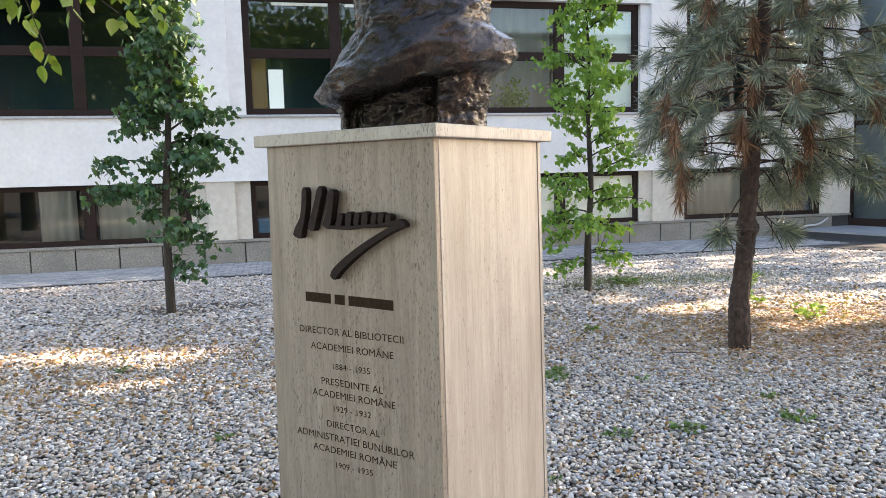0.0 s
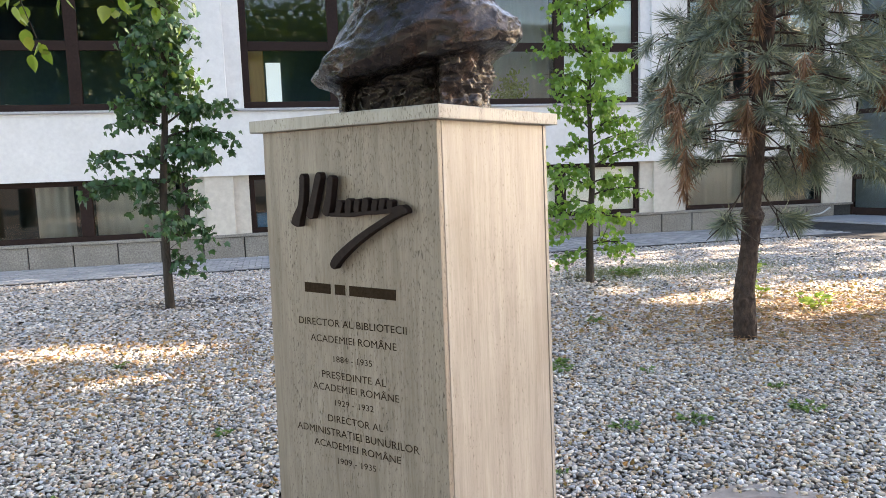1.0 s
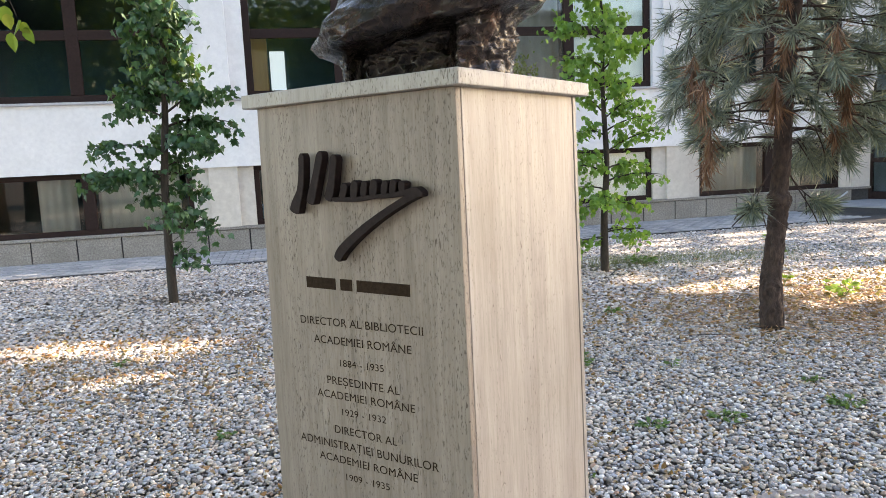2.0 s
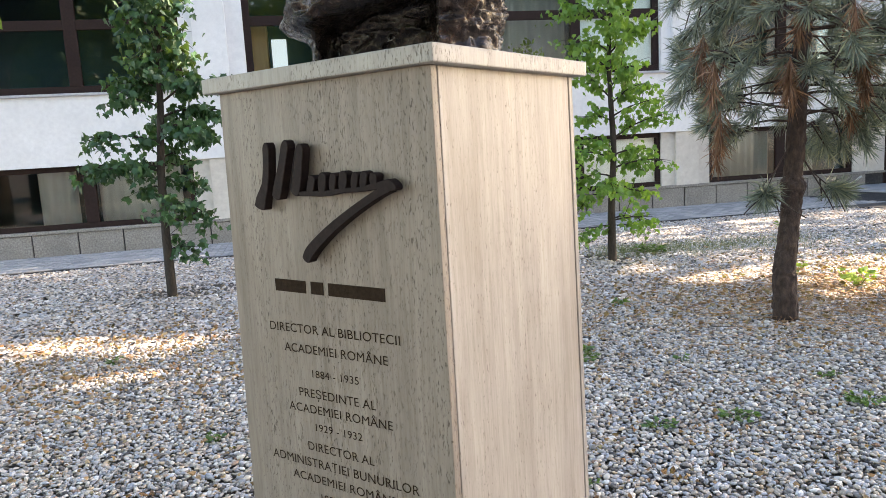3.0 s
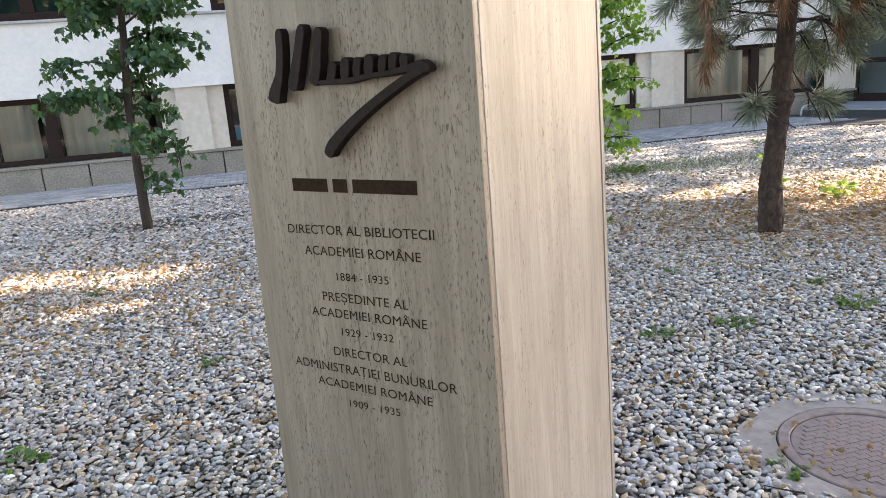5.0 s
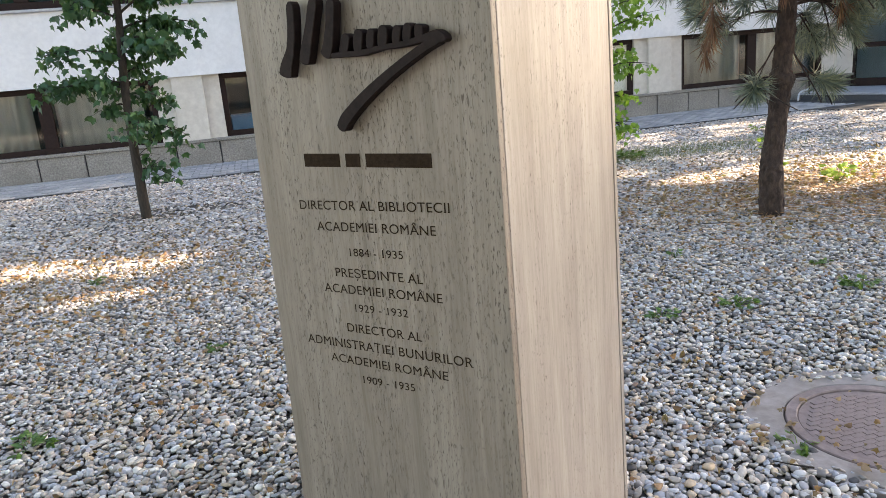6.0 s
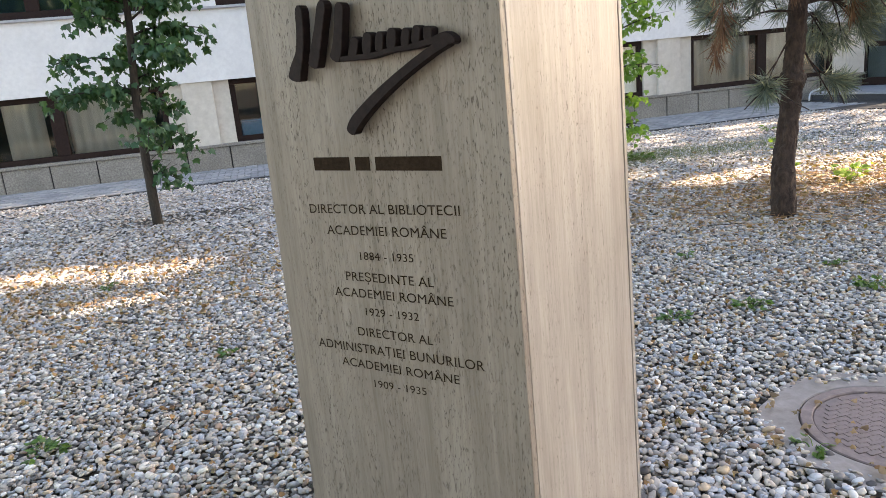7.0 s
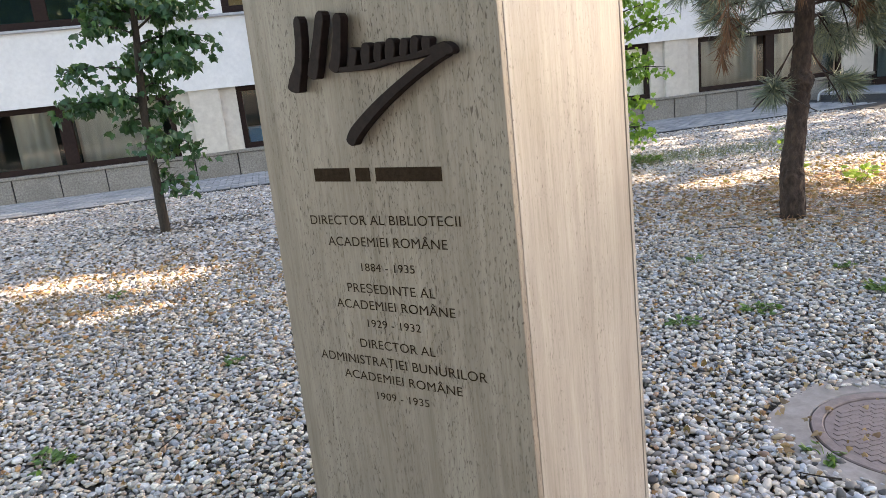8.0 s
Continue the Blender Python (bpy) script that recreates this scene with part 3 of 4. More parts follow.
M_LEAF_CROWN = random_hues("crown_leaf", [(0.0, (0.035, 0.075, 0.02)), (1.0, (0.09, 0.15, 0.04))], 0.5, trans=0.25)
M_NEEDLE = random_hues("pine_needle", [(0.0, (0.09, 0.125, 0.09)), (0.45, (0.18, 0.225, 0.17)), (0.8, (0.28, 0.315, 0.22)), (1.0, (0.42, 0.42, 0.23))], 0.5)
M_NEEDLE_DEAD = random_hues("dead_needle", [(0.0, (0.10, 0.045, 0.02)), (0.5, (0.19, 0.09, 0.045)), (1.0, (0.32, 0.17, 0.085))], 0.7)
M_LITTER = random_hues("leaf_litter", [(0.0, (0.12, 0.055, 0.028)), (0.3, (0.30, 0.14, 0.055)), (0.55, (0.40, 0.25, 0.13)), (0.75, (0.20, 0.12, 0.07)), (0.9, (0.46, 0.34, 0.20)), (1.0, (0.36, 0.17, 0.06))], 0.7, trans=0.15)
M_PINEBARK = speckled("pine_bark", (0.016, 0.010, 0.008), (0.085, 0.054, 0.042), 30, 0.95, (1, 1, 0.5), 1.0, 0.02)

LOBED = [(0, 0), (0.18, 0.05), (0.46, 0.02), (0.40, 0.21), (0.52, 0.52), (0.32, 0.50), (0.20, 0.64), (0, 1.0),
         (-0.20, 0.64), (-0.32, 0.50), (-0.52, 0.52), (-0.40, 0.21), (-0.46, 0.02), (-0.18, 0.05)]
OVATE = [(0, 0), (0.24, 0.12), (0.36, 0.36), (0.30, 0.62), (0.12, 0.88), (0, 1.05), (-0.12, 0.88), (-0.30, 0.62), (-0.36, 0.36), (-0.24, 0.12)]


def leaf_shape(outline, cup):
    """A leaf folded a little along its midrib: vertices and a fan of triangles."""
    vs = [(0, 0.38, 0.0)] + [(x, y, -cup * abs(x) - 0.25 * cup * y * y) for x, y in outline]
    n = len(outline)
    return np.array(vs, np.float32), np.array([(0, 1 + i, 1 + (i + 1) % n) for i in range(n)], np.int32)


LEAF_MAPLE, LEAF_LINDEN = leaf_shape(LOBED, 0.35), leaf_shape(OVATE, 0.3)
LEAF_DRY, LEAF_CURLED = leaf_shape(LOBED, 0.95), leaf_shape(OVATE, 1.1)
LEAF_PLAIN = (np.array([(0, 0, 0), (0.42, 0.5, -0.1), (0, 1, -0.05), (-0.42, 0.5, -0.1)], np.float32), np.array([(0, 1, 2), (0, 2, 3)], np.int32))


def frames_for(dirs, roll):
    """Turns that bring the leaf's length onto dirs, with a random roll."""
    d = dirs / np.linalg.norm(dirs, axis=1, keepdims=True)
    up = np.tile(np.array([0, 0, 1.0]), (len(d), 1))
    up[np.abs(d[:, 2]) > 0.95] = (1, 0, 0)
    side = np.cross(d, up)
    side /= np.linalg.norm(side, axis=1, keepdims=True)
    nrm = np.cross(side, d)
    c, s = np.cos(roll)[:, None], np.sin(roll)[:, None]
    return np.stack([side * c + nrm * s, d, nrm * c - side * s], axis=2)


def scatter(shape, places, dirs, sizes, roll):
    """Many copies of one small shape as one pair of arrays."""
    vs, ts = shape
    R = frames_for(dirs, roll)
    P = np.einsum("nij,vj->nvi", R, vs) * sizes[:, None, None] + places[:, None, :]
    T = ts[None] + (np.arange(len(places)) * len(vs))[:, None, None]
    return P.reshape(-1, 3), T.reshape(-1, 3)


RNG = np.random.default_rng(5)


def curve_points(a, d, length, droop, n=7, wob=0.03, rise=0.0):
    pts, p, d = [], Vector(a), Vector(d).normalized()
    for i in range(n):
        pts.append(p.copy())
        p = p + d * length / (n - 1)
        d = (d + Vector((random.uniform(-wob, wob), random.uniform(-wob, wob), random.uniform(-wob, wob) - droop + rise * i))).normalized()
    return pts


def young_tree(name, trunk, limbs, leaf_mat, leaves_each, size, label):
    """A slim tree: trunk, limbs and lobed leaves that hang from them."""
    tree = tagged(new(name), label, "tree")
    base = Vector((trunk[0][0], trunk[0][1], 0))
    tree.location = base
    P = [Vector(p[:3]) - base for p in trunk]
    P[0].z = -0.1
    fine, rad = [], []
    for i in range(len(P) - 1):
        for s in range(5):
            q = P[i].lerp(P[i + 1], s / 5)
            fine.append(q + Vector((noise.noise(q * 3) * 0.014, noise.noise(q * 3 + Vector((5, 0, 0))) * 0.014, 0)))
            rad.append((trunk[i][3] + (trunk[i + 1][3] - trunk[i][3]) * s / 5) * (1 + 0.12 * noise.noise(q * 9)))
    fine.append(P[-1])
    rad.append(trunk[-1][3])
    part("trunk", arrays_mesh("trunk", *tube_arrays(fine, rad, 12), M_BARK, True), None, tree, "dark grey-brown bark")

    def on_trunk(z):
        for p, q in zip(P, P[1:]):
            if p.z <= z <= q.z:
                return p.lerp(q, (z - p.z) / (q.z - p.z))
        return P[-1]
    spots, dirs = [], []
    for z, az, length, lift, droop, dens in limbs:
        a = math.radians(az)
        d = Vector((math.cos(a), math.sin(a), lift))
        pts = curve_points(on_trunk(z), d, length, droop, 8, 0.09)
        wood = Heap()
        wood.add(*tube_arrays(pts, [0.011 * (1 - 0.8 * i / 7) * (0.6 + length) for i in range(8)], 5))
        twigs = [(p, 1.0) for p in pts[2:]]
        for k in range(int(8 * length) + 3):
            i = random.randint(1, 6)
            td = (pts[i + 1] - pts[i]).normalized() + Vector((random.uniform(-0.9, 0.9), random.uniform(-0.9, 0.9), random.uniform(-0.3, 0.5)))
            tp = curve_points(pts[i], td, random.uniform(0.12, 0.34), 0.12, 4, 0.1)
            wood.add(*tube_arrays(tp, [0.004, 0.0035, 0.003, 0.002], 4))
            twigs += [(p, 1.0) for p in tp[1:]]
        part("limb", wood.mesh("limb", M_BARK, True), None, tree)
        for k in range(int(leaves_each * length * dens)):
            p = random.choice(twigs)[0]
            spots.append(p + Vector((random.gauss(0, 0.055), random.gauss(0, 0.055), random.gauss(-0.02, 0.045))))
            dirs.append((random.gauss(0, 0.42), random.gauss(0, 0.42), random.uniform(-1.2, -0.35)))
    n = len(spots)
    vs, ts = scatter(LEAF_MAPLE, np.array([tuple(s) for s in spots]), np.array(dirs), RNG.uniform(0.65, 1.15, n) * size, RNG.normal(0, 0.7, n))
    part("crown", arrays_mesh("crown", vs, ts, leaf_mat), None, tree, "lobed leaves hanging in tiers")
    return tree


def limbs_between(z0, z1, count, reach, lift=0.55, droop=0.08):
    out = []
    for i in range(count):
        z = z0 + (z1 - z0) * (i + random.random()) / count
        out.append((z, i * 137.5 + random.uniform(-20, 20), reach * random.uniform(0.7, 1.15), lift, droop, 1.45))
    return out


random.seed(11)
young_tree("maple_tree", [(-1.178, 8.66, 0, 0.056), (-1.175, 8.66, 0.82, 0.045), (-1.15, 8.66, 1.47, 0.042), (-1.09, 8.66, 1.99, 0.036), (-1.035, 8.66, 2.62, 0.03), (-1.05, 8.66, 3.4, 0.022), (-1.04, 8.66, 5.2, 0.008)],
           [(0.42, 10, 0.12, 0.9, 0.1, 0.5), (0.52, 0, 0.30, 0.35, 0.16, 0.7), (0.66, 20, 0.18, 0.5, 0.14, 0.4),
            (1.02, -10, 0.50, 0.15, 0.18, 1.1), (1.1, -70, 0.36, 0.2, 0.16, 0.9), (1.2, 150, 0.32, 0.3, 0.14, 1.2), (1.3, 20, 0.44, 0.25, 0.2, 1.1),
            (1.38, 175, 0.86, 0.30, 0.10, 0.9), (1.42, 190, 0.55, 0.35, 0.10, 1.1), (1.5, 60, 0.4, 0.5, 0.1, 1),
            (1.68, 170, 0.66, 0.42, 0.10, 1.0), (1.72, 15, 0.6, 0.30, 0.12, 1.3), (1.8, -40, 0.55, 0.4, 0.12, 1.3), (1.9, 100, 0.5, 0.4, 0.1, 1),
            (1.95, 2, 0.78, 0.42, 0.10, 1.2), (2.1, -20, 0.74, 0.62, 0.10, 1.2), (2.05, 200, 0.5, 0.6, 0.1, 1.0), (2.25, 165, 0.52, 0.5, 0.1, 1.0)]
           + limbs_between(2.3, 4.6, 36, 0.25, 0.6, 0.22),
           M_LEAF_DARK, 165, 0.092, "slim young maple with dark green drooping leaves, in pebbles")
random.seed(12)
young_tree("maple_tree", [(3.905, 8.31, 0, 0.055), (3.90, 8.31, 0.54, 0.045), (3.95, 8.31, 1.33, 0.036), (3.915, 8.31, 2.24, 0.026), (3.935, 8.31, 2.93, 0.018), (3.885, 8.31, 3.6, 0.012), (3.885, 8.31, 4.5, 0.006)],
           [(0.42, 190, 0.34, 0.2, 0.12, 0.9), (0.48, -15, 0.48, 0.25, 0.05, 0.5), (0.5, 0, 0.42, 0.3, 0.12, 0.7), (0.78, 185, 0.42, 0.25, 0.1, 1.3), (0.8, 10, 0.5, 0.25, 0.08, 0.9),
            (0.9, -120, 0.45, 0.3, 0.1, 1.2), (1.0, 170, 0.52, 0.4, 0.12, 1.2), (1.1, -5, 0.72, 0.35, 0.07, 0.9), (1.25, 20, 0.62, 0.35, 0.08, 0.9),
            (1.2, 200, 0.55, 0.45, 0.12, 1.2), (1.4, 175, 0.5, 0.4, 0.1, 1), (1.45, 0, 0.74, 0.6, 0.06, 0.9), (1.65, 190, 0.4, 0.5, 0.1, 1), (1.7, -30, 0.5, 0.6, 0.08, 0.9)]
           + limbs_between(1.8, 3.9, 20, 0.5, 0.8, 0.08),
           M_LEAF_LIT, 160, 0.080, "slim young maple, light put into its green leaves, in pebbles")

# ---- pine ----
random.seed(21)
pine = tagged(new("pine_tree"), "long-needled pine with scaly bark and some dead brown tufts", "tree")
PX, PY = 3.85, 5.14
pine.location = (PX, PY, 0)
TR = [(0, 0, -0.1, 0.096), (0.0, 0, 0.05, 0.088), (-0.01, 0, 0.34, 0.084), (-0.012, 0, 0.40, 0.078), (0.01, 0, 0.56, 0.070), (0.03, 0, 0.80, 0.068), (0.045, 0, 0.95, 0.070), (0.05, 0, 1.01, 0.084), (0.05, 0, 1.05, 0.082), (0.05, 0, 1.10, 0.062), (0.08, 0.0, 1.50, 0.060),
      (0.095, 0, 1.85, 0.056), (0.12, 0, 2.14, 0.058), (0.17, 0, 2.6, 0.052), (0.2, 0, 3.6, 0.042), (0.2, 0, 4.6, 0.03), (0.2, 0, 5.4, 0.012)]
fine, rad = [], []
for a, b in zip(TR, TR[1:]):
    for s in range(12):
        q = Vector(a[:3]).lerp(Vector(b[:3]), s / 12)
        fine.append(q)
        rad.append(a[3] + (b[3] - a[3]) * s / 12)
vs, ts = tube_arrays(fine, rad, 40)
vs = [v + Vector((v.x - 0.08, v.y, 0)).normalized() * (0.016 * noise.noise(Vector((v.x * 30, v.y * 30, v.z * 14))) + 0.014 * (0.4 - abs(noise.noise(Vector((v.x * 22, v.y * 22, v.z * 24))))) + 0.008 * noise.noise(v * 60)) for v in vs]
part("trunk", arrays_mesh("trunk", [tuple(v) for v in vs], ts, M_PINEBARK, True), None, pine, "scaly red-brown bark with a swollen ring")


def pine_axis(z):
    for p, q in zip(TR, TR[1:]):
        if p[2] <= z <= q[2]:
            return Vector(p[:3]).lerp(Vector(q[:3]), (z - p[2]) / (q[2] - p[2]))
    return Vector(TR[-1][:3])


NEEDLE = (np.array([(-0.0062, 0, 0), (0.0062, 0, 0), (0.0045, 0.6, 0.03), (0.0, 1, -0.02)], np.float32), np.array([(0, 1, 2), (0, 2, 3)], np.int32))
live, dead = [[], [], []], [[], [], []]


def tuft(store, p, d, count, length, spread=1.0, along=0.16):
    d = Vector(d).normalized()
    for i in range(count):
        u = random.random()
        store[0].append(tuple(Vector(p) - d * along * u))
        v = d * random.uniform(0.15, 1.0) + Vector((random.gauss(0, 0.55), random.gauss(0, 0.55), random.gauss(-0.08, 0.5))) * spread
        store[1].append(tuple(v))
        store[2].append(length * random.uniform(0.7, 1.15))


def pine_branch(z, az, length, lift, droop, kinds, thick=0.011):
    a = math.radians(az)
    d = Vector((math.cos(a), math.sin(a), lift))
    pts = curve_points(pine_axis(z), d, length, droop, 9, 0.15, 0.012)
    wood = Heap()
    wood.add(*tube_arrays(pts, [thick * (1 - 0.75 * i / 8) for i in range(9)], 6))
    tips = [(pts[-1], pts[-1] - pts[-2])]
    for k in range(int(length * 7)):
        i = random.randint(2, 7)
        td = (pts[i + 1] - pts[i]).normalized() + Vector((random.uniform(-0.8, 0.8), random.uniform(-0.8, 0.8), random.uniform(-1.0, 0.35)))
        tp = curve_points(pts[i], td, random.uniform(0.18, 0.42), 0.05, 5, 0.12, 0.02)
        wood.add(*tube_arrays(tp, [0.006, 0.0055, 0.005, 0.0045, 0.004], 4))
        tips.append((tp[-1], tp[-1] - tp[-2]))
    part("branch", wood.mesh("branch", M_PINEBARK, True), None, pine)
    for p, td in tips:
        r = random.random()
        if r < kinds[0]:
            tuft(live, p, td + Vector((0, 0, -0.03)), 150, 0.165, 0.8)
        elif r < kinds[0] + kinds[1]:
            tuft(dead, p + Vector((0, 0, -0.04)), Vector((td.x, td.y, -0.9)), 150, 0.16, 0.4, 0.24)
    return pts


# the two low sprays, each on a thin hanging twig
for az, length, z, lift, droop in ((188, 0.62, 1.42, -1.7, 0.0), (-8, 0.55, 1.36, -2.2, 0.0)):
    pts = pine_branch(z, az, length, lift, droop, (0, 0), 0.009)
    tuft(live, pts[-1], (pts[-1] - pts[-2]), 260, 0.17, 1.0, 0.1)
    tuft(live, pts[-2], (pts[-1] - pts[-2]), 150, 0.16, 1.0, 0.1)
for i in range(6):
    pine_branch(random.uniform(1.4, 1.8), i * 60 + random.uniform(-12, 12), random.uniform(0.55, 0.85), random.uniform(0.0, 0.3), 0.06, (0.42, 0.15))
for z, cnt, reach, lift in ((1.9, 6, 0.95, 0.2), (2.15, 7, 1.0, 0.25), (2.4, 7, 1.0, 0.3), (2.65, 7, 0.95, 0.4), (2.95, 8, 0.95, 0.5), (3.3, 7, 0.85, 0.6), (3.8, 7, 0.8, 0.7), (4.4, 6, 0.6, 0.8), (5.0, 5, 0.45, 0.9)):
    for i in range(cnt):
        pine_branch(z + random.uniform(-0.1, 0.1), i * 360 / cnt + random.uniform(-18, 18), reach * random.uniform(0.6, 0.98), lift * random.uniform(-0.4, 1.4), random.uniform(0.03, 0.10), (0.70, 0.10))
# sprays hanging far out on the side of the entrance
for z, az, length, droop in ((1.55, 5, 1.15, 0.06), (1.7, -22, 1.1, 0.07), (1.9, 18, 1.25, 0.09), (1.45, 28, 0.9, 0.03), (1.6, 180, 0.7, 0.05)):
    pine_branch(z, az, length, 0.12, droop, (0.9, 0.05))
for store, mat, nm, lab in ((live, M_NEEDLE, "needles", "blue-green long needles"), (dead, M_NEEDLE_DEAD, "dead_needles", "drooping dead russet needles")):
    cnt = len(store[0])
    vs, ts = scatter(NEEDLE, np.array(store[0]), np.array(store[1]), np.array(store[2]), RNG.uniform(0, 6.3, cnt))
    part(nm, arrays_mesh(nm, vs, ts, mat), None, pine, lab)

# ---- trees added beyond the view, to shade the yard and mirror in the glass ----
SLOPE = (SUN_DIR.x / SUN_DIR.z, SUN_DIR.y / SUN_DIR.z)
# Ground ellipses kept sunny by cutting leaves out of the crowns.
GAPS = [(-1.75, 6.65, 1.45, 0.40, -0.12), (-1.0, 6.1, 0.6, 0.16, 0.0), (-0.42, 5.2, 0.95, 0.34, -0.16), (-1.3, 5.6, 0.7, 0.22, 0.0), (-1.0, 4.85, 0.45, 0.12, 0.0),
        (5.6, 6.75, 2.1, 0.50, 0.0), (6.3, 6.1, 2.0, 0.60, 0.0), (4.9, 5.6, 0.9, 0.22, 0.0), (2.7, 4.9, 0.5, 0.14, 0.0)]


def in_gap(p):
    """Whether leaves are left out here, to let one of the flecks of sun through."""
    x, y = p[:, 0] - p[:, 2] * SLOPE[0], p[:, 1] - p[:, 2] * SLOPE[1]
    out = np.zeros(len(p), bool)
    for cx, cy, rx, ry, sl in GAPS:
        out |= ((x - cx) / rx) ** 2 + ((y - cy - sl * (x - cx)) / ry) ** 2 < 1
    return out


def big_tree(foot, centre, radii, count, size, lime=False, label="tall broadleaved tree added out of view, for shade and reflections", gaps=True):
    tree = tagged(new("offscreen_tree"), label, "tree", "tall trees round the yard")
    base = Vector(foot)
    tree.location = base
    c = Vector(centre) - base
    top = c + Vector((0, 0, radii[2] * 0.4))
    heap = Heap()
    pts = [Vector((0, 0, -0.2)), Vector((0.02, 0, 1.2)), c * 0.35 + Vector((0, 0, c.z * 0.2)), c * 0.75, top]
    heap.add(*tube_arrays(pts, [0.26, 0.22, 0.18, 0.12, 0.03], 14))
    ends = []
    for i in range(26):
        w, r = i * 2.4, math.sqrt((i + 0.5) / 26)
        e = c + Vector((math.cos(w) * r * radii[0] * 0.9, math.sin(w) * r * radii[1] * 0.9, random.uniform(-0.5, 0.6) * radii[2]))
        s = pts[2].lerp(pts[3], random.random())
        mid = s.lerp(e, 0.5) + Vector((0, 0, 0.4))
        heap.add(*tube_arrays([s, mid, e], [0.06, 0.035, 0.01], 6))
        ends.append(e)
    part("trunk", heap.mesh("trunk", M_BARK, True), None, tree)
    per = count // len(ends)
    P = np.concatenate([RNG.normal(0, 1, (per, 3)) * np.array([radii[0] * 0.24, radii[1] * 0.24, radii[2] * 0.30]) + np.array(e) for e in ends])
    if gaps:
        keep = ~in_gap(P + np.array(base)) | (RNG.random(len(P)) < 0.03)
        P = P[keep]
        # leaves thinned so that more sun reaches the far side of the yard
        W = P + np.array(base)
        P = P[(W[:, 1] - W[:, 2] * SLOPE[1] < 7.3) | (RNG.random(len(P)) < np.where(W[:, 0] - W[:, 2] * SLOPE[0] < 2.5, 0.5, 0.16))]
    n = len(P)
    D = RNG.normal(0, 0.6, (n, 3)) + np.array([0, 0, -0.5])
    vs, ts = scatter(LEAF_PLAIN, P, D, RNG.uniform(0.7, 1.2, n) * size, RNG.uniform(0, 6.3, n))
    part("crown", arrays_mesh("crown", vs, ts, M_LEAF_LIME if lime else M_LEAF_CROWN), None, tree)
    return tree


random.seed(31)
# Four unseen trees towards the sun, added to block it over the yard.
big_tree((17.4, 2.5, 0), (16.2, 4.2, 10.2), (4.6, 4.4, 2.6), 17000, 0.27)
big_tree((19.0, 8.5, 0), (17.5, 10.8, 10.6), (4.6, 4.4, 2.6), 17000, 0.27)
big_tree((25.0, 3.0, 0), (24.5, 4.2, 11.6), (4.8, 4.6, 2.6), 16000, 0.27)
big_tree((27.0, 9.0, 0), (26.0, 11.0, 11.6), (4.8, 4.6, 2.6), 16000, 0.27)
big_tree((-7.5, 5.0, 0), (-5.8, 6.2, 7.4), (3.2, 3.2, 1.8), 9000, 0.2, gaps=False)
# Two more unseen trees, added to cut sky light from the left.
big_tree((-8.0, 0.6, 0), (-6.0, 1.2, 6.4), (3.2, 3.4, 3.0), 15000, 0.22, gaps=False)
big_tree((-8.5, -5.5, 0), (-7.0, -4.8, 6.8), (3.2, 3.2, 3.4), 13000, 0.22, gaps=False)
for fx, fy, hh in ((-9.5, -11, 6.4), (-5.0, -12.5, 7.4), (-1.5, -11.5, 6.2), (2.5, -14, 7.4), (6.0, -12.5, 6.2)):
    big_tree((fx, fy, 0), (fx, fy, hh), (2.7, 2.4, 3.8), 7000, 0.30, gaps=False)

# ---- opposite house, seen only in the glass ----
M_OPPOSITE = speckled("cream_render", (0.66, 0.62, 0.55), (0.76, 0.73, 0.66), 5, 0.9, big=0.4)
opp = tagged(new("opposite_house"), "cream rendered house across the yard, mirrored in the glass", "house")
part("wall", box((9, -22, -0.2), (34, -15, 9.5)), M_OPPOSITE, opp)
part("roof", box((8.6, -22.3, 9.5), (34.4, -14.6, 9.8), 0.05), M_CONCRETE, opp)
for i in range(4, 7):
    for z in (1.0, 4.6):
        part("window", box((10.5 + i * 3.4, -15.03, z), (12.1 + i * 3.4, -14.97, z + 1.8), 0.01), M_FRAME, opp)

# ---- drain cover ----
M_LID = speckled("lid_stone", (0.17, 0.125, 0.115), (0.27, 0.21, 0.19), 30, 0.75, strength=0.5, big=6)
LID = (2.03, 2.315)
cover = tagged(new("drain_cover"), "round drain cover in a grey concrete collar among the pebbles", "drain cover")
cover.location = (*LID, 0)


def disc(r0, r1, z0, z1, seg=64, wob=0.0, bev=0.004):
    """A ring with rounded rims, or a disc when r0 is nought."""
    bm = bmesh.new()
    prof = [(r0, z0), (r0, z1 - bev), (r0 + bev, z1), (r1 - bev, z1), (r1, z1 - bev), (r1, z0)] if r0 else [(0.0001, z1), (r1 - bev, z1), (r1, z1 - bev), (r1, z0)]
    rings = []
    for k in range(seg):
        w = 2 * math.pi * k / seg
        g = 1 + wob * noise.noise((math.cos(w) * 2, math.sin(w) * 2, 3))
        rings.append([bm.verts.new((r * math.cos(w) * (g if r > 0.33 else 1), r * math.sin(w) * (g if r > 0.33 else 1), z)) for r, z in prof])
    for a, b in zip(rings, rings[1:] + rings[:1]):
        for i in range(len(prof) - 1):
            bm.faces.new((a[i], b[i], b[i + 1], a[i + 1]))
    bmesh.ops.recalc_face_normals(bm, faces=bm.faces[:])
    return bm


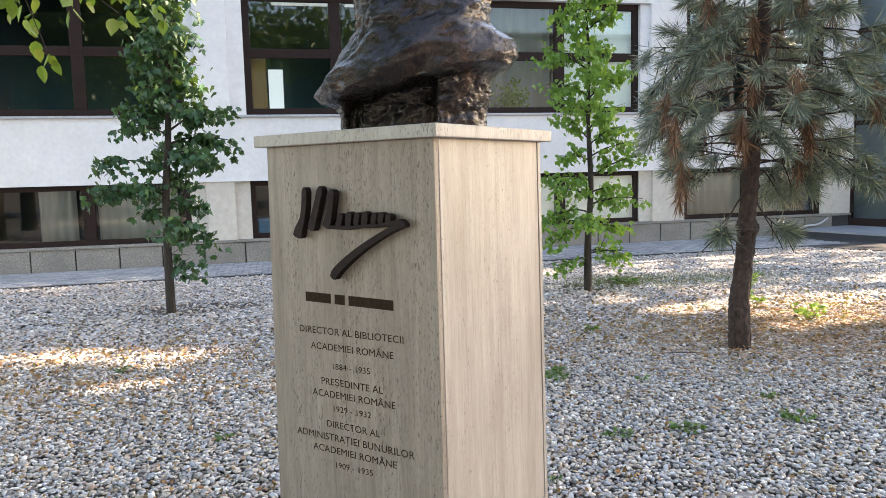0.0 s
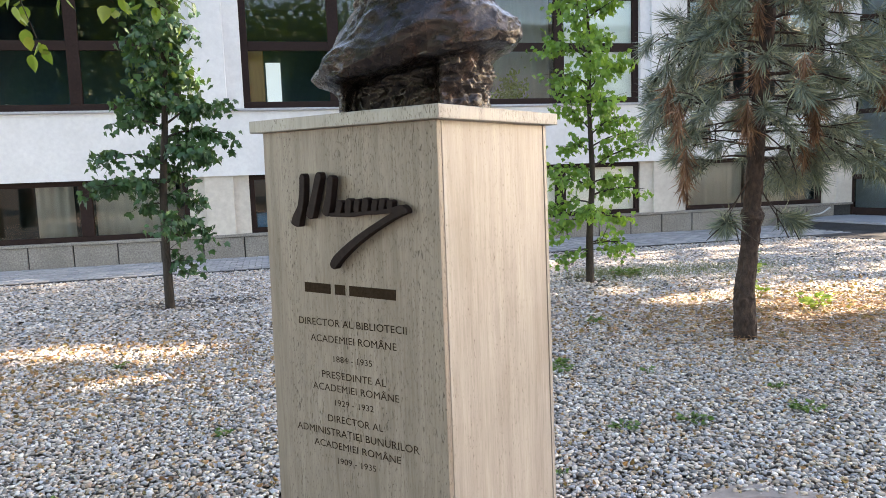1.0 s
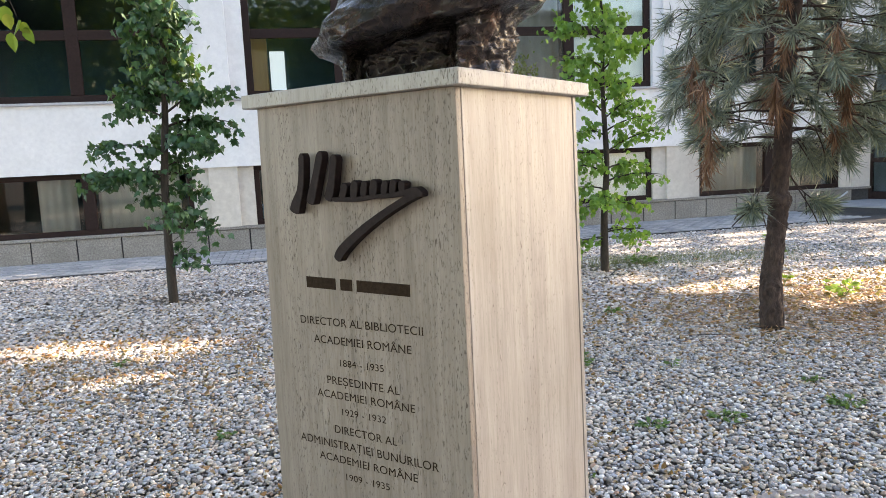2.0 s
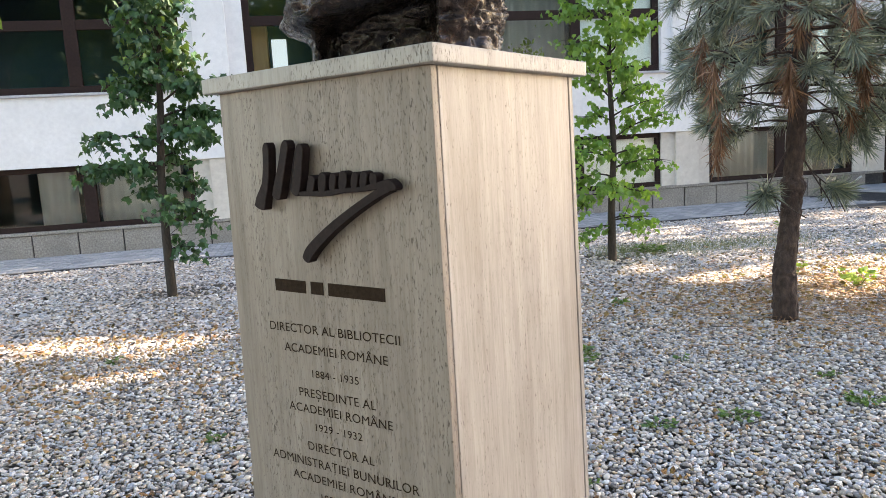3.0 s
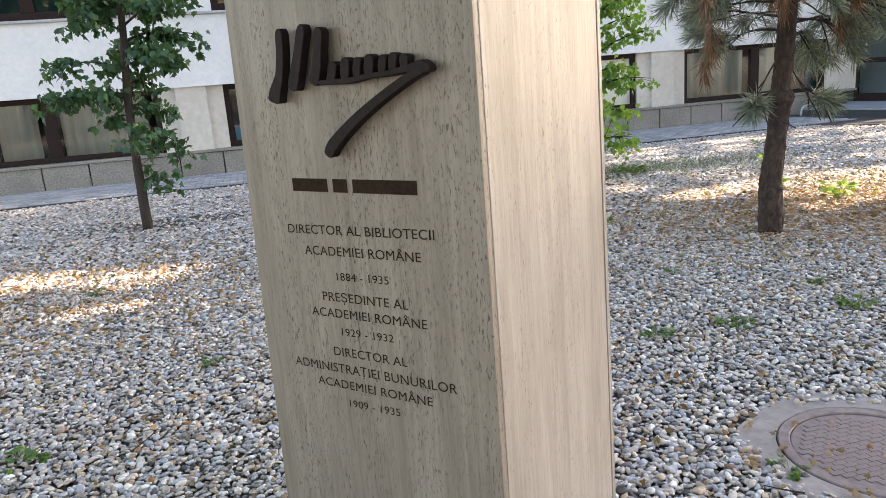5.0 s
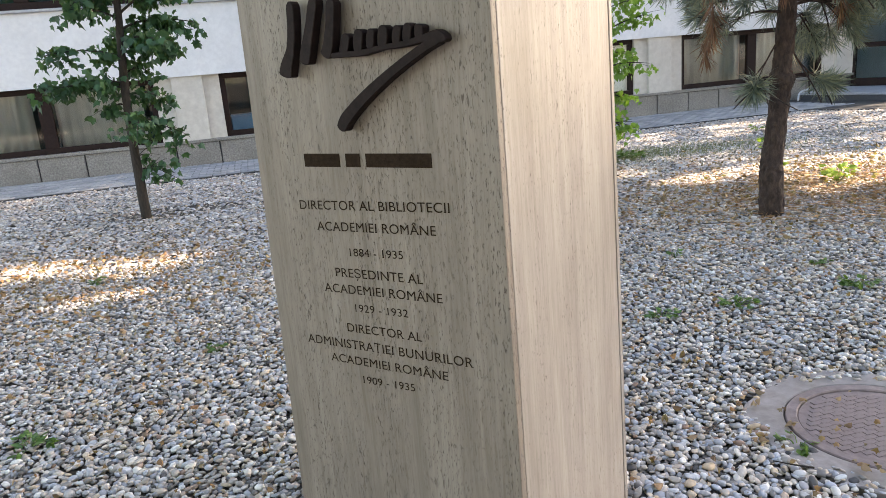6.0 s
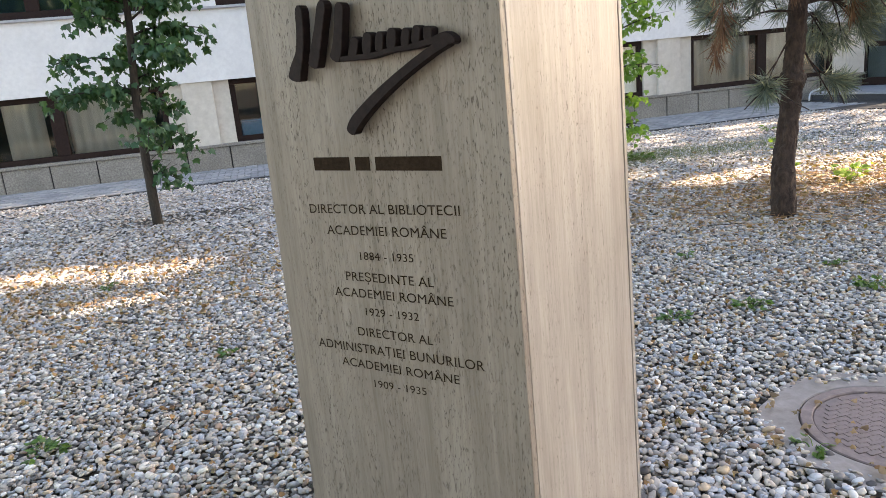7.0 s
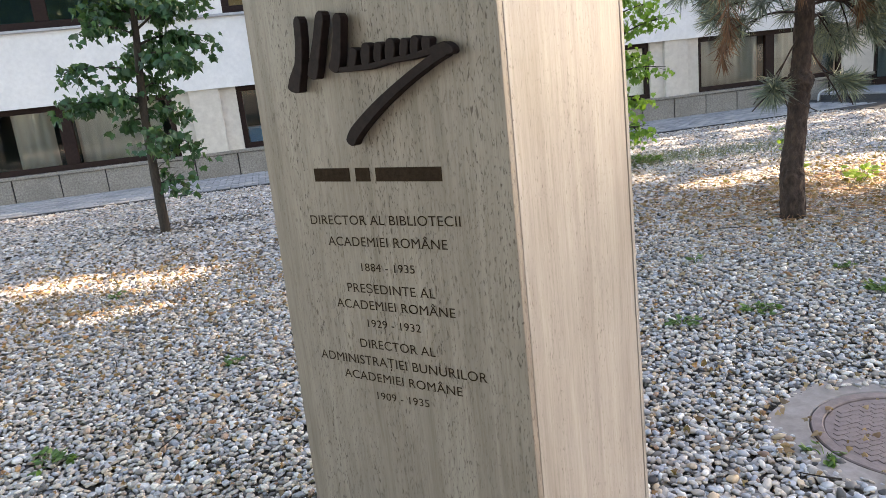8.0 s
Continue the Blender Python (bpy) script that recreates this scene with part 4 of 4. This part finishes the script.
M_COLLAR = speckled("collar_concrete", (0.22, 0.19, 0.17), (0.34, 0.30, 0.275), 22, 0.9, strength=0.4, big=4)
part("collar", disc(0.314, 0.44, -0.05, 0.010, wob=0.10), M_COLLAR, cover, "worn grey concrete collar")
part("rim", disc(0.268, 0.309, -0.05, 0.011), M_LID, cover, "smooth reddish rim")
plate = part("plate", disc(0, 0.267, -0.05, 0.004), M_LID, cover)
BRICK = mesh_of("tile", box((-0.0235, -0.0112, 0), (0.0235, 0.0112, 0.008), 0.0), M_LID)
for i in range(-6, 7):
    for j in range(-11, 12):
        px, py = (i + 0.5 * (j % 2)) * 0.0495, j * 0.0242
        if math.hypot(abs(px) + 0.023, abs(py) + 0.011) < 0.262:
            part("tile", BRICK, None, plate, at=pose(px, py, random.uniform(-0.0015, 0.0)))

# ---- hose by the step ----
hose = bpy.data.curves.new("hose", "CURVE")
hose.dimensions, hose.bevel_depth, hose.bevel_resolution = "3D", 0.018, 3
sp = hose.splines.new("BEZIER")
HP = [(10.72, 12.90, 0.03), (10.82, 12.98, 0.16), (11.05, 13.05, 0.22), (11.45, 13.12, 0.25), (11.75, 13.20, 0.36)]
sp.bezier_points.add(len(HP) - 1)
for bp, c in zip(sp.bezier_points, HP):
    bp.co, bp.handle_left_type, bp.handle_right_type = c, "AUTO", "AUTO"
tmp = new("hose", hose)
bpy.context.view_layer.update()
me = bpy.data.meshes.new_from_object(tmp.evaluated_get(bpy.context.evaluated_depsgraph_get()))
bpy.data.objects.remove(tmp)
M_HOSE = speckled("grey_plastic", (0.45, 0.46, 0.48), (0.55, 0.56, 0.58), 20, 0.5)
me.materials.append(M_HOSE)
tagged(part("hose", me, None), "pale grey plastic hose bent over the step", "hose")

# ---- hanging linden spray ----
random.seed(41)
spray = tagged(new("linden_branch"), "drooping linden branch with yellow-green leaves", "branch")
spray.location = (-1.6, 3.7, 2.9)
heap, spots, dirs = Heap(), [], []
for a, b, cnt in (((0.45, 0.05, -0.15), (0.63, 0.10, -0.72), 26), ((0.38, 0.05, -0.2), (0.53, 0.10, -0.55), 20), ((0.5, 0.05, -0.28), (0.98, 0.15, -0.53), 22),
                  ((0.7, 0.1, -0.3), (1.22, 0.2, -0.56), 24), ((0.25, 0.0, -0.1), (0.35, 0.05, -0.5), 16), ((0.6, 0.1, -0.2), (0.75, 0.1, -0.5), 12)):
    a, b = Vector(a), Vector(b)
    pts = [a.lerp(b, i / 6) + Vector((random.gauss(0, 0.012), random.gauss(0, 0.02), 0.05 * math.sin(math.pi * i / 6))) for i in range(7)]
    heap.add(*tube_arrays(pts, [0.005 - 0.0005 * i for i in range(7)], 5))
    heap.add(*tube_arrays([(-0.1, 0, 0.05), a * 0.5, a], [0.011, 0.007, 0.005], 5))
    for k in range(cnt):
        i = random.randint(1, 6)
        spots.append(tuple(pts[i] + Vector((random.gauss(0, 0.035), random.gauss(0, 0.05), random.gauss(0, 0.03)))))
        dirs.append((random.gauss(0, 0.4), random.gauss(0, 0.4), random.uniform(-1.2, -0.3)))
heap.add(*tube_arrays([(-2.4, 2.3, 3.0), (-1.2, 1.2, 1.6), (-0.1, 0, 0.05)], [0.05, 0.035, 0.012], 8))
part("twig", heap.mesh("twig", M_BARK, True), None, spray)
vs, ts = scatter(LEAF_LINDEN, np.array(spots), np.array(dirs), RNG.uniform(0.06, 0.095, len(spots)), RNG.normal(0, 0.8, len(spots)))
part("foliage", arrays_mesh("foliage", vs, ts, M_LEAF_LIME), None, spray)

# ---- weeds ----
M_WEED = random_hues("weed_leaf", [(0.0, (0.04, 0.10, 0.02)), (0.6, (0.08, 0.17, 0.035)), (1.0, (0.16, 0.25, 0.06))], 0.5, trans=0.3)
M_WEED_LIME = random_hues("lime_weed_leaf", [(0.0, (0.18, 0.30, 0.03)), (1.0, (0.34, 0.45, 0.07))], 0.5, trans=0.45)


def weed(x, y, radius, height, count, leaf, mat=None, label="low green weed growing between pebbles"):
    """A rosette of stalks with small leaves."""
    w = tagged(new("weed"), label, "weed", "weeds in the pebbles")
    w.location = (x, y, 0)
    stalks, spots, dirs = Heap(), [], []
    for i in range(count):
        a = random.uniform(0, 6.3)
        r = radius * math.sqrt(random.random())
        tip = Vector((r * math.cos(a), r * math.sin(a), height * random.uniform(0.45, 1.0)))
        stalks.add(*tube_arrays([(0, 0, -0.01), tip * 0.5 + Vector((0, 0, 0.012)), tip], [0.0018, 0.0014, 0.001], 4))
        for k in range(2):
            spots.append(tuple(tip * random.uniform(0.7, 1.0)))
            dirs.append((math.cos(a) + random.gauss(0, 0.5), math.sin(a) + random.gauss(0, 0.5), random.uniform(-0.4, 0.5)))
    part("stem", stalks.mesh("stem", M_WEED), None, w)
    vs, ts = scatter(LEAF_LINDEN, np.array(spots), np.array(dirs), RNG.uniform(0.7, 1.2, len(spots)) * leaf, RNG.normal(0, 0.5, len(spots)))
    part("foliage", arrays_mesh("foliage", vs, ts, mat or M_WEED), None, w)


random.seed(51)
for row in ((2.0, 4.78, 0.12, 0.07, 22, 0.045), (2.12, 4.85, 0.08, 0.06, 12, 0.045), (1.92, 3.56, 0.09, 0.05, 18, 0.03), (2.35, 3.55, 0.11, 0.05, 20, 0.035),
            (3.09, 3.51, 0.10, 0.05, 22, 0.035), (-0.28, 4.18, 0.06, 0.05, 12, 0.03), (-0.98, 3.43, 0.10, 0.045, 18, 0.04), (1.68, 2.31, 0.06, 0.035, 9, 0.032),
            (2.95, 6.14, 0.09, 0.06, 16, 0.035), (4.55, 8.6, 0.22, 0.12, 46, 0.045), (3.2, 3.9, 0.06, 0.05, 10, 0.03), (2.6, 4.5, 0.05, 0.05, 8, 0.03),
            (-1.2, 6.0, 0.07, 0.05, 14, 0.03), (6.4, 8.4, 0.12, 0.12, 22, 0.04), (7.2, 9.6, 0.12, 0.1, 20, 0.04), (5.0, 9.8, 0.1, 0.22, 14, 0.03), (1.35, 3.1, 0.04, 0.04, 8, 0.02)):
    weed(*row)
for row in ((5.12, 5.84, 0.16, 0.2, 26, 0.07), (5.0, 6.5, 0.09, 0.22, 14, 0.055), (5.75, 7.6, 0.08, 0.26, 12, 0.05)):
    weed(*row, M_WEED_LIME, "sunlit yellow-green seedling among the pebbles")

# ---- plant behind the glass ----
px, py = WINDOW_PLANT
plant = tagged(new("potted_plant"), "leafy light green plant in a brown pot behind the window", "plant")
plant.location = (px, py, 2.52)
bm = bmesh.new()
bmesh.ops.create_cone(bm, cap_ends=True, segments=24, radius1=0.10, radius2=0.14, depth=0.24, matrix=Matrix.Translation((0, 0, 0.12)))
part("pot", bm, M_WOOD, plant)
cnt = 420
P = np.stack([RNG.normal(0, 0.16, cnt), RNG.normal(0, 0.08, cnt), 0.26 + np.abs(RNG.normal(0.16, 0.17, cnt))], 1)
D = RNG.normal(0, 0.6, (cnt, 3)) + np.array([0, 0, 0.4])
part("foliage", arrays_mesh("foliage", *scatter(LEAF_LINDEN, P, D, RNG.uniform(0.05, 0.09, cnt), RNG.uniform(0, 6.3, cnt)), M_WEED_LIME), None, plant)
part("stem", arrays_mesh("stem", *tube_arrays([(0, 0, 0.2), (0.01, 0, 0.4), (0, 0.01, 0.62)], [0.014, 0.01, 0.004], 6), M_BARK, True), None, plant)

# ---- thin grass ----
M_GRASS = random_hues("dry_grass", [(0.0, (0.12, 0.17, 0.05)), (0.6, (0.22, 0.26, 0.09)), (1.0, (0.36, 0.31, 0.14))], 0.7)
n = 5200
gx = np.concatenate([RNG.normal(5.4, 0.75, n // 2), RNG.normal(6.6, 1.2, n // 4), RNG.normal(4.5, 0.35, n // 4)])
gy = np.concatenate([RNG.normal(8.6, 0.28, n // 2), RNG.normal(8.1, 0.7, n // 4), RNG.normal(8.85, 0.2, n // 4)])
BLADE = (np.array([(-0.03, 0, 0), (0.03, 0, 0), (0.02, 0.6, 0.05), (0, 1, 0.12)], np.float32), np.array([(0, 1, 2), (0, 2, 3)], np.int32))
D = np.stack([RNG.normal(0, 0.55, n), RNG.normal(0, 0.55, n), np.full(n, 1.0)], 1)
vs, ts = scatter(BLADE, np.stack([gx, gy, np.zeros(n)], 1), D, RNG.uniform(0.03, 0.10, n), RNG.uniform(0, 6.3, n))
tagged(part("grass", arrays_mesh("grass", vs, ts, M_GRASS), None), "thin dry grass growing through the pebbles", "grass", kind="stuff")

# ---- pebbles ----
M_PEBBLE = random_hues("pebble", [(0.0, (0.046, 0.042, 0.040)), (0.08, (0.175, 0.158, 0.144)), (0.17, (0.534, 0.469, 0.396)), (0.27, (0.331, 0.345, 0.373)), (0.36, (0.764, 0.699, 0.612)), (0.45, (0.405, 0.345, 0.285)), (0.53, (0.432, 0.460, 0.501)),
                                  (0.61, (0.570, 0.419, 0.267)), (0.69, (0.828, 0.796, 0.736)), (0.77, (0.460, 0.469, 0.488)), (0.85, (0.239, 0.223, 0.208)), (0.92, (0.644, 0.561, 0.460)), (1.0, (0.294, 0.170, 0.110))], 0.64)


def ball(level):
    bm = bmesh.new()
    bmesh.ops.create_icosphere(bm, subdivisions=level, radius=1)
    out = (np.array([v.co[:] for v in bm.verts], np.float32), np.array([[v.index for v in f.verts] for f in bm.faces], np.int32))
    bm.free()
    return out


OCTA = (np.array([(1, 0, 0), (0, 1, 0), (-1, 0, 0), (0, -1, 0), (0, 0, 1)], np.float32) * np.array([1, 1, 1.1], np.float32),
        np.array([(0, 1, 4), (1, 2, 4), (2, 3, 4), (3, 0, 4)], np.int32))


def lay(y0, y1, step, r0, r1, shape, lumps):
    """Pebbles on a jittered grid over the open wedge of the yard between two depths."""
    ys = np.arange(y0, y1, step * 0.87)
    P = []
    for j, y in enumerate(ys):
        x0, x1 = -0.47 * y - 0.55, 1.16 * y + 0.5
        xs = np.arange(x0, x1, step) + (j % 2) * step / 2
        P.append(np.stack([xs, np.full(len(xs), y)], 1))
    P = np.concatenate(P)
    P += RNG.uniform(-0.42, 0.42, P.shape) * step
    # clear of the pedestal, the drain cover, the tree holes and the paving
    rel = P - np.array([0.517, 2.252])
    c, s = math.cos(radians(YAW)), math.sin(radians(YAW))
    u, v = rel @ np.array([c, s]), rel @ np.array([-s, c])
    keep = (np.abs(u) > W1 / 2 + 0.02) | (np.abs(v) > W2 / 2 + 0.02)
    ang = np.arctan2(P[:, 1] - LID[1], P[:, 0] - LID[0])
    keep &= np.hypot(P[:, 0] - LID[0], P[:, 1] - LID[1]) > 0.395 + 0.035 * np.sin(3 * ang + 1) + RNG.normal(0, 0.012, len(P))
    edge = 11.52 - 0.045 * np.clip(P[:, 0], 0, 4.5)
    keep &= (P[:, 1] < edge - 0.03) & (P[:, 0] - 9.55 < (11.4 - P[:, 1]) * 0.5)
    for hx, hy, rx, ry in ((-0.85, 8.85, 0.75, 0.35), (4.15, 8.55, 0.6, 0.3)):
        keep &= (((P[:, 0] - hx) / rx) ** 2 + ((P[:, 1] - hy) / ry) ** 2 > 1) | (RNG.random(len(P)) < 0.35)
    for hx, hy, r in ((PX, PY, 0.1), (-1.178, 8.66, 0.06), (3.905, 8.31, 0.06)):
        keep &= np.hypot(P[:, 0] - hx, P[:, 1] - hy) > r
    P = P[keep]
    n = len(P)
    vs, ts = shape
    size = RNG.uniform(r0, r1, n) * RNG.choice([0.8, 1.0, 1.0, 1.25], n)
    ax = np.stack([size * RNG.uniform(0.95, 1.5, n), size * RNG.uniform(0.75, 1.05, n), size * RNG.uniform(0.34, 0.66, n)], 1)
    V = vs[None] * ax[:, None, :]
    if lumps:
        V = V * (1 + 0.16 * np.sin(vs[None] @ RNG.normal(0, 2.2, (3, 1))[None] + RNG.uniform(0, 6.3, (n, 1, 1))))
    yaw, tx, ty = RNG.uniform(0, 6.3, n), RNG.normal(0, 0.28, n), RNG.normal(0, 0.28, n)
    X = V[:, :, 0] * np.cos(ty)[:, None] + V[:, :, 2] * np.sin(ty)[:, None]
    Z = -V[:, :, 0] * np.sin(ty)[:, None] + V[:, :, 2] * np.cos(ty)[:, None]
    Y = V[:, :, 1] * np.cos(tx)[:, None] - Z * np.sin(tx)[:, None]
    Z = V[:, :, 1] * np.sin(tx)[:, None] + Z * np.cos(tx)[:, None]
    lift = RNG.uniform(-0.006, 0.012, n) + ax[:, 2] * 0.3
    out = np.stack([X * np.cos(yaw)[:, None] - Y * np.sin(yaw)[:, None] + P[:, :1], X * np.sin(yaw)[:, None] + Y * np.cos(yaw)[:, None] + P[:, 1:], Z + lift[:, None]], 2)
    T = ts[None] + (np.arange(n) * len(vs))[:, None, None]
    return out.reshape(-1, 3), T.reshape(-1, 3)


piles = Heap()
for row in ((2.0, 2.45, 0.0205, 0.0092, 0.0148, ball(2), True), (2.45, 5.0, 0.0218, 0.0098, 0.0163, ball(1), True), (5.0, 6.4, 0.026, 0.0115, 0.0195, ball(1), True), (6.4, 12.0, 0.033, 0.016, 0.026, OCTA, False)):
    V, T_ = lay(*row)
    piles.v.append(V.astype(np.float32))
    piles.t.append((T_ + piles.n).astype(np.int32))
    piles.n += len(V)
# the bed goes on, with coarser stones, to both sides and behind
gx, gy = np.meshgrid(np.arange(-9, 13, 0.05), np.arange(-4, 11.2, 0.05))
P = np.stack([gx.ravel(), gy.ravel()], 1) + RNG.uniform(-0.02, 0.02, (gx.size, 2))
inside = (P[:, 1] > 2.0) & (P[:, 0] > -0.47 * P[:, 1] - 0.55) & (P[:, 0] < 1.16 * P[:, 1] + 0.5)
rel = P - np.array([0.517, 2.252])
ok = ~inside & (np.hypot(rel[:, 0], rel[:, 1]) > 0.44) & (np.hypot(P[:, 0] - LID[0], P[:, 1] - LID[1]) > 0.44)
ok &= (P[:, 1] < 11.48 - 0.045 * np.clip(P[:, 0], 0, 4.5)) & (P[:, 0] - 9.55 < (11.4 - P[:, 1]) * 0.5)
P = P[ok]
S = RNG.uniform(0.022, 0.034, (len(P), 1, 1))
V = OCTA[0][None] * S * np.array([1.15, 0.9, 0.6], np.float32)
yaw = RNG.uniform(0, 6.3, len(P))[:, None]
V = np.stack([V[:, :, 0] * np.cos(yaw) - V[:, :, 1] * np.sin(yaw) + P[:, :1], V[:, :, 0] * np.sin(yaw) + V[:, :, 1] * np.cos(yaw) + P[:, 1:], V[:, :, 2] + np.zeros_like(yaw)], 2)
piles.v.append(V.reshape(-1, 3).astype(np.float32))
piles.t.append((OCTA[1][None] + (np.arange(len(P)) * 5)[:, None, None]).reshape(-1, 3).astype(np.int32) + piles.n)
piles.n += len(P) * 5
tagged(part("gravel", piles.mesh("gravel", M_PEBBLE, True), None), "loose grey, blue and tan river pebbles", "gravel", kind="stuff")

# ---- fallen leaves and needles ----
M_NEEDLE_FALLEN = random_hues("fallen_needle", [(0.0, (0.30, 0.13, 0.05)), (0.5, (0.46, 0.24, 0.10)), (1.0, (0.60, 0.38, 0.19))], 0.8)
def litter(n, cx, cy, sx, sy, s0, s1):
    P = np.stack([RNG.normal(cx, sx, n), RNG.normal(cy, sy, n), RNG.uniform(0.028, 0.048, n)], 1)
    return P, RNG.uniform(s0, s1, n)


P1, S1 = litter(6500, 0.9, 4.8, 2.6, 2.4, 0.010, 0.028)
P2, S2 = litter(2200, 5.2, 5.9, 1.5, 0.75, 0.02, 0.05)
P3, S3 = litter(1500, -1.3, 6.0, 1.1, 0.75, 0.016, 0.045)
P4, S4 = litter(80, 1.6, 2.5, 0.5, 0.55, 0.022, 0.046)
P5, S5 = litter(60, -0.4, 3.2, 0.6, 0.7, 0.02, 0.042)
P = np.concatenate([P1, P2, P3, P4, P5])
S = np.concatenate([S1, S2, S3, S4, S5])
ok = (P[:, 1] > 1.6) & (P[:, 1] < 10.8) & (np.hypot(P[:, 0] - 0.517, P[:, 1] - 2.252) > 0.5)
P, S = P[ok], S[ok]
n = len(P)
D = np.stack([RNG.normal(0, 1, n), RNG.normal(0, 1, n), RNG.normal(0.1, 0.3, n)], 1)
half = n // 2
v1, t1 = scatter(LEAF_DRY, P[:half], D[:half], S[:half], RNG.normal(0, 0.5, half))
v2, t2 = scatter(LEAF_CURLED, P[half:], D[half:], S[half:], RNG.normal(0, 0.6, n - half))
tagged(part("fallen_leaves", arrays_mesh("fallen_leaves", np.concatenate([v1, v2]), np.concatenate([t1, t2 + len(v1)]), M_LITTER), None),
       "dry brown and orange leaves lying on pebbles", "leaves", kind="stuff")
n = 4200
P = np.stack([RNG.normal(5.0, 1.1, n), RNG.normal(5.5, 0.8, n), RNG.uniform(0.022, 0.042, n)], 1)
D = np.stack([RNG.normal(0, 1, n), RNG.normal(0, 1, n), RNG.normal(0, 0.12, n)], 1)
vs, ts = scatter(NEEDLE, P, D, RNG.uniform(0.09, 0.15, n), RNG.uniform(0, 6.3, n))
tagged(part("fallen_needles", arrays_mesh("fallen_needles", vs, ts, M_NEEDLE_FALLEN), None), "russet pine needles fallen under the pine", "needles", kind="stuff")

# ---- broken twigs ----
random.seed(61)
for tx, ty, az, length in ((1.42, 2.46, 25, 0.16), (1.60, 2.15, 140, 0.12), (-0.55, 3.3, 60, 0.2), (2.3, 3.4, 10, 0.22), (3.4, 5.0, 160, 0.3), (-0.9, 4.4, 100, 0.18)):
    d = Vector((math.cos(radians(az)), math.sin(radians(az)), 0.02))
    pts = curve_points((0, 0, 0), d, length, 0.0, 6, 0.12)
    for p in pts:
        p.z = 0.0
    tw = part("twig", arrays_mesh("twig", *tube_arrays(pts, [0.0035, 0.0034, 0.003, 0.0027, 0.0022, 0.0014], 6), M_BARK, True), None)
    tw.location = (tx, ty, 0.034)
    tagged(tw, "thin dry brown twig lying on the pebbles", "twig", "fallen twigs")

# ---- pavers ----
ZIG = [(-0.10, -0.055), (-0.05, -0.04), (0.0, -0.055), (0.05, -0.04), (0.10, -0.055), (0.10, 0.042), (0.05, 0.057), (0.0, 0.042), (-0.05, 0.057), (-0.10, 0.042)]
bm = bmesh.new()
f = bm.faces.new([bm.verts.new((px * 0.96, py * 0.94, 0)) for px, py in ZIG])
r = bmesh.ops.extrude_face_region(bm, geom=[f])
for v in r["geom"]:
    if isinstance(v, bmesh.types.BMVert):
        v.co = (v.co.x * 0.98, v.co.y * 0.97, 0.03)
bmesh.ops.recalc_face_normals(bm, faces=bm.faces[:])
M_PAVER_ONE = random_hues("paver_single", [(0.0, (0.26, 0.27, 0.29)), (1.0, (0.40, 0.40, 0.42))], 0.85, "Random")
PAVER = mesh_of("paver", bm, M_PAVER_ONE)
pv = np.array([v.co[:] for v in PAVER.vertices], np.float32)
PAVER.calc_loop_triangles()
pt = np.array([t.vertices[:] for t in PAVER.loop_triangles], np.int32)
rest = Heap()
singles = 0
for row in range(19):
    for i in range(-32, 54):
        px = i * 0.205 + (row % 2) * 0.1
        py = FY - 0.07 - row * 0.105
        if py < strip_edge(px) + 0.05 or px > 10.4 + (FY - py) * 0.1:
            continue
        if singles < 300 and row > 3 and -1.0 < px < 7.5:
            part("paver", PAVER, None, strip, at=pose(px, py, 0.0 + random.uniform(0, 0.004), random.uniform(-0.6, 0.6)))
            singles += 1
        else:
            rest.add(pv + np.array([px, py, random.uniform(0, 0.004)], np.float32), pt)
tagged(part("far_pavers", rest.mesh("far_pavers", M_PAVER), None, strip), kind="stuff")
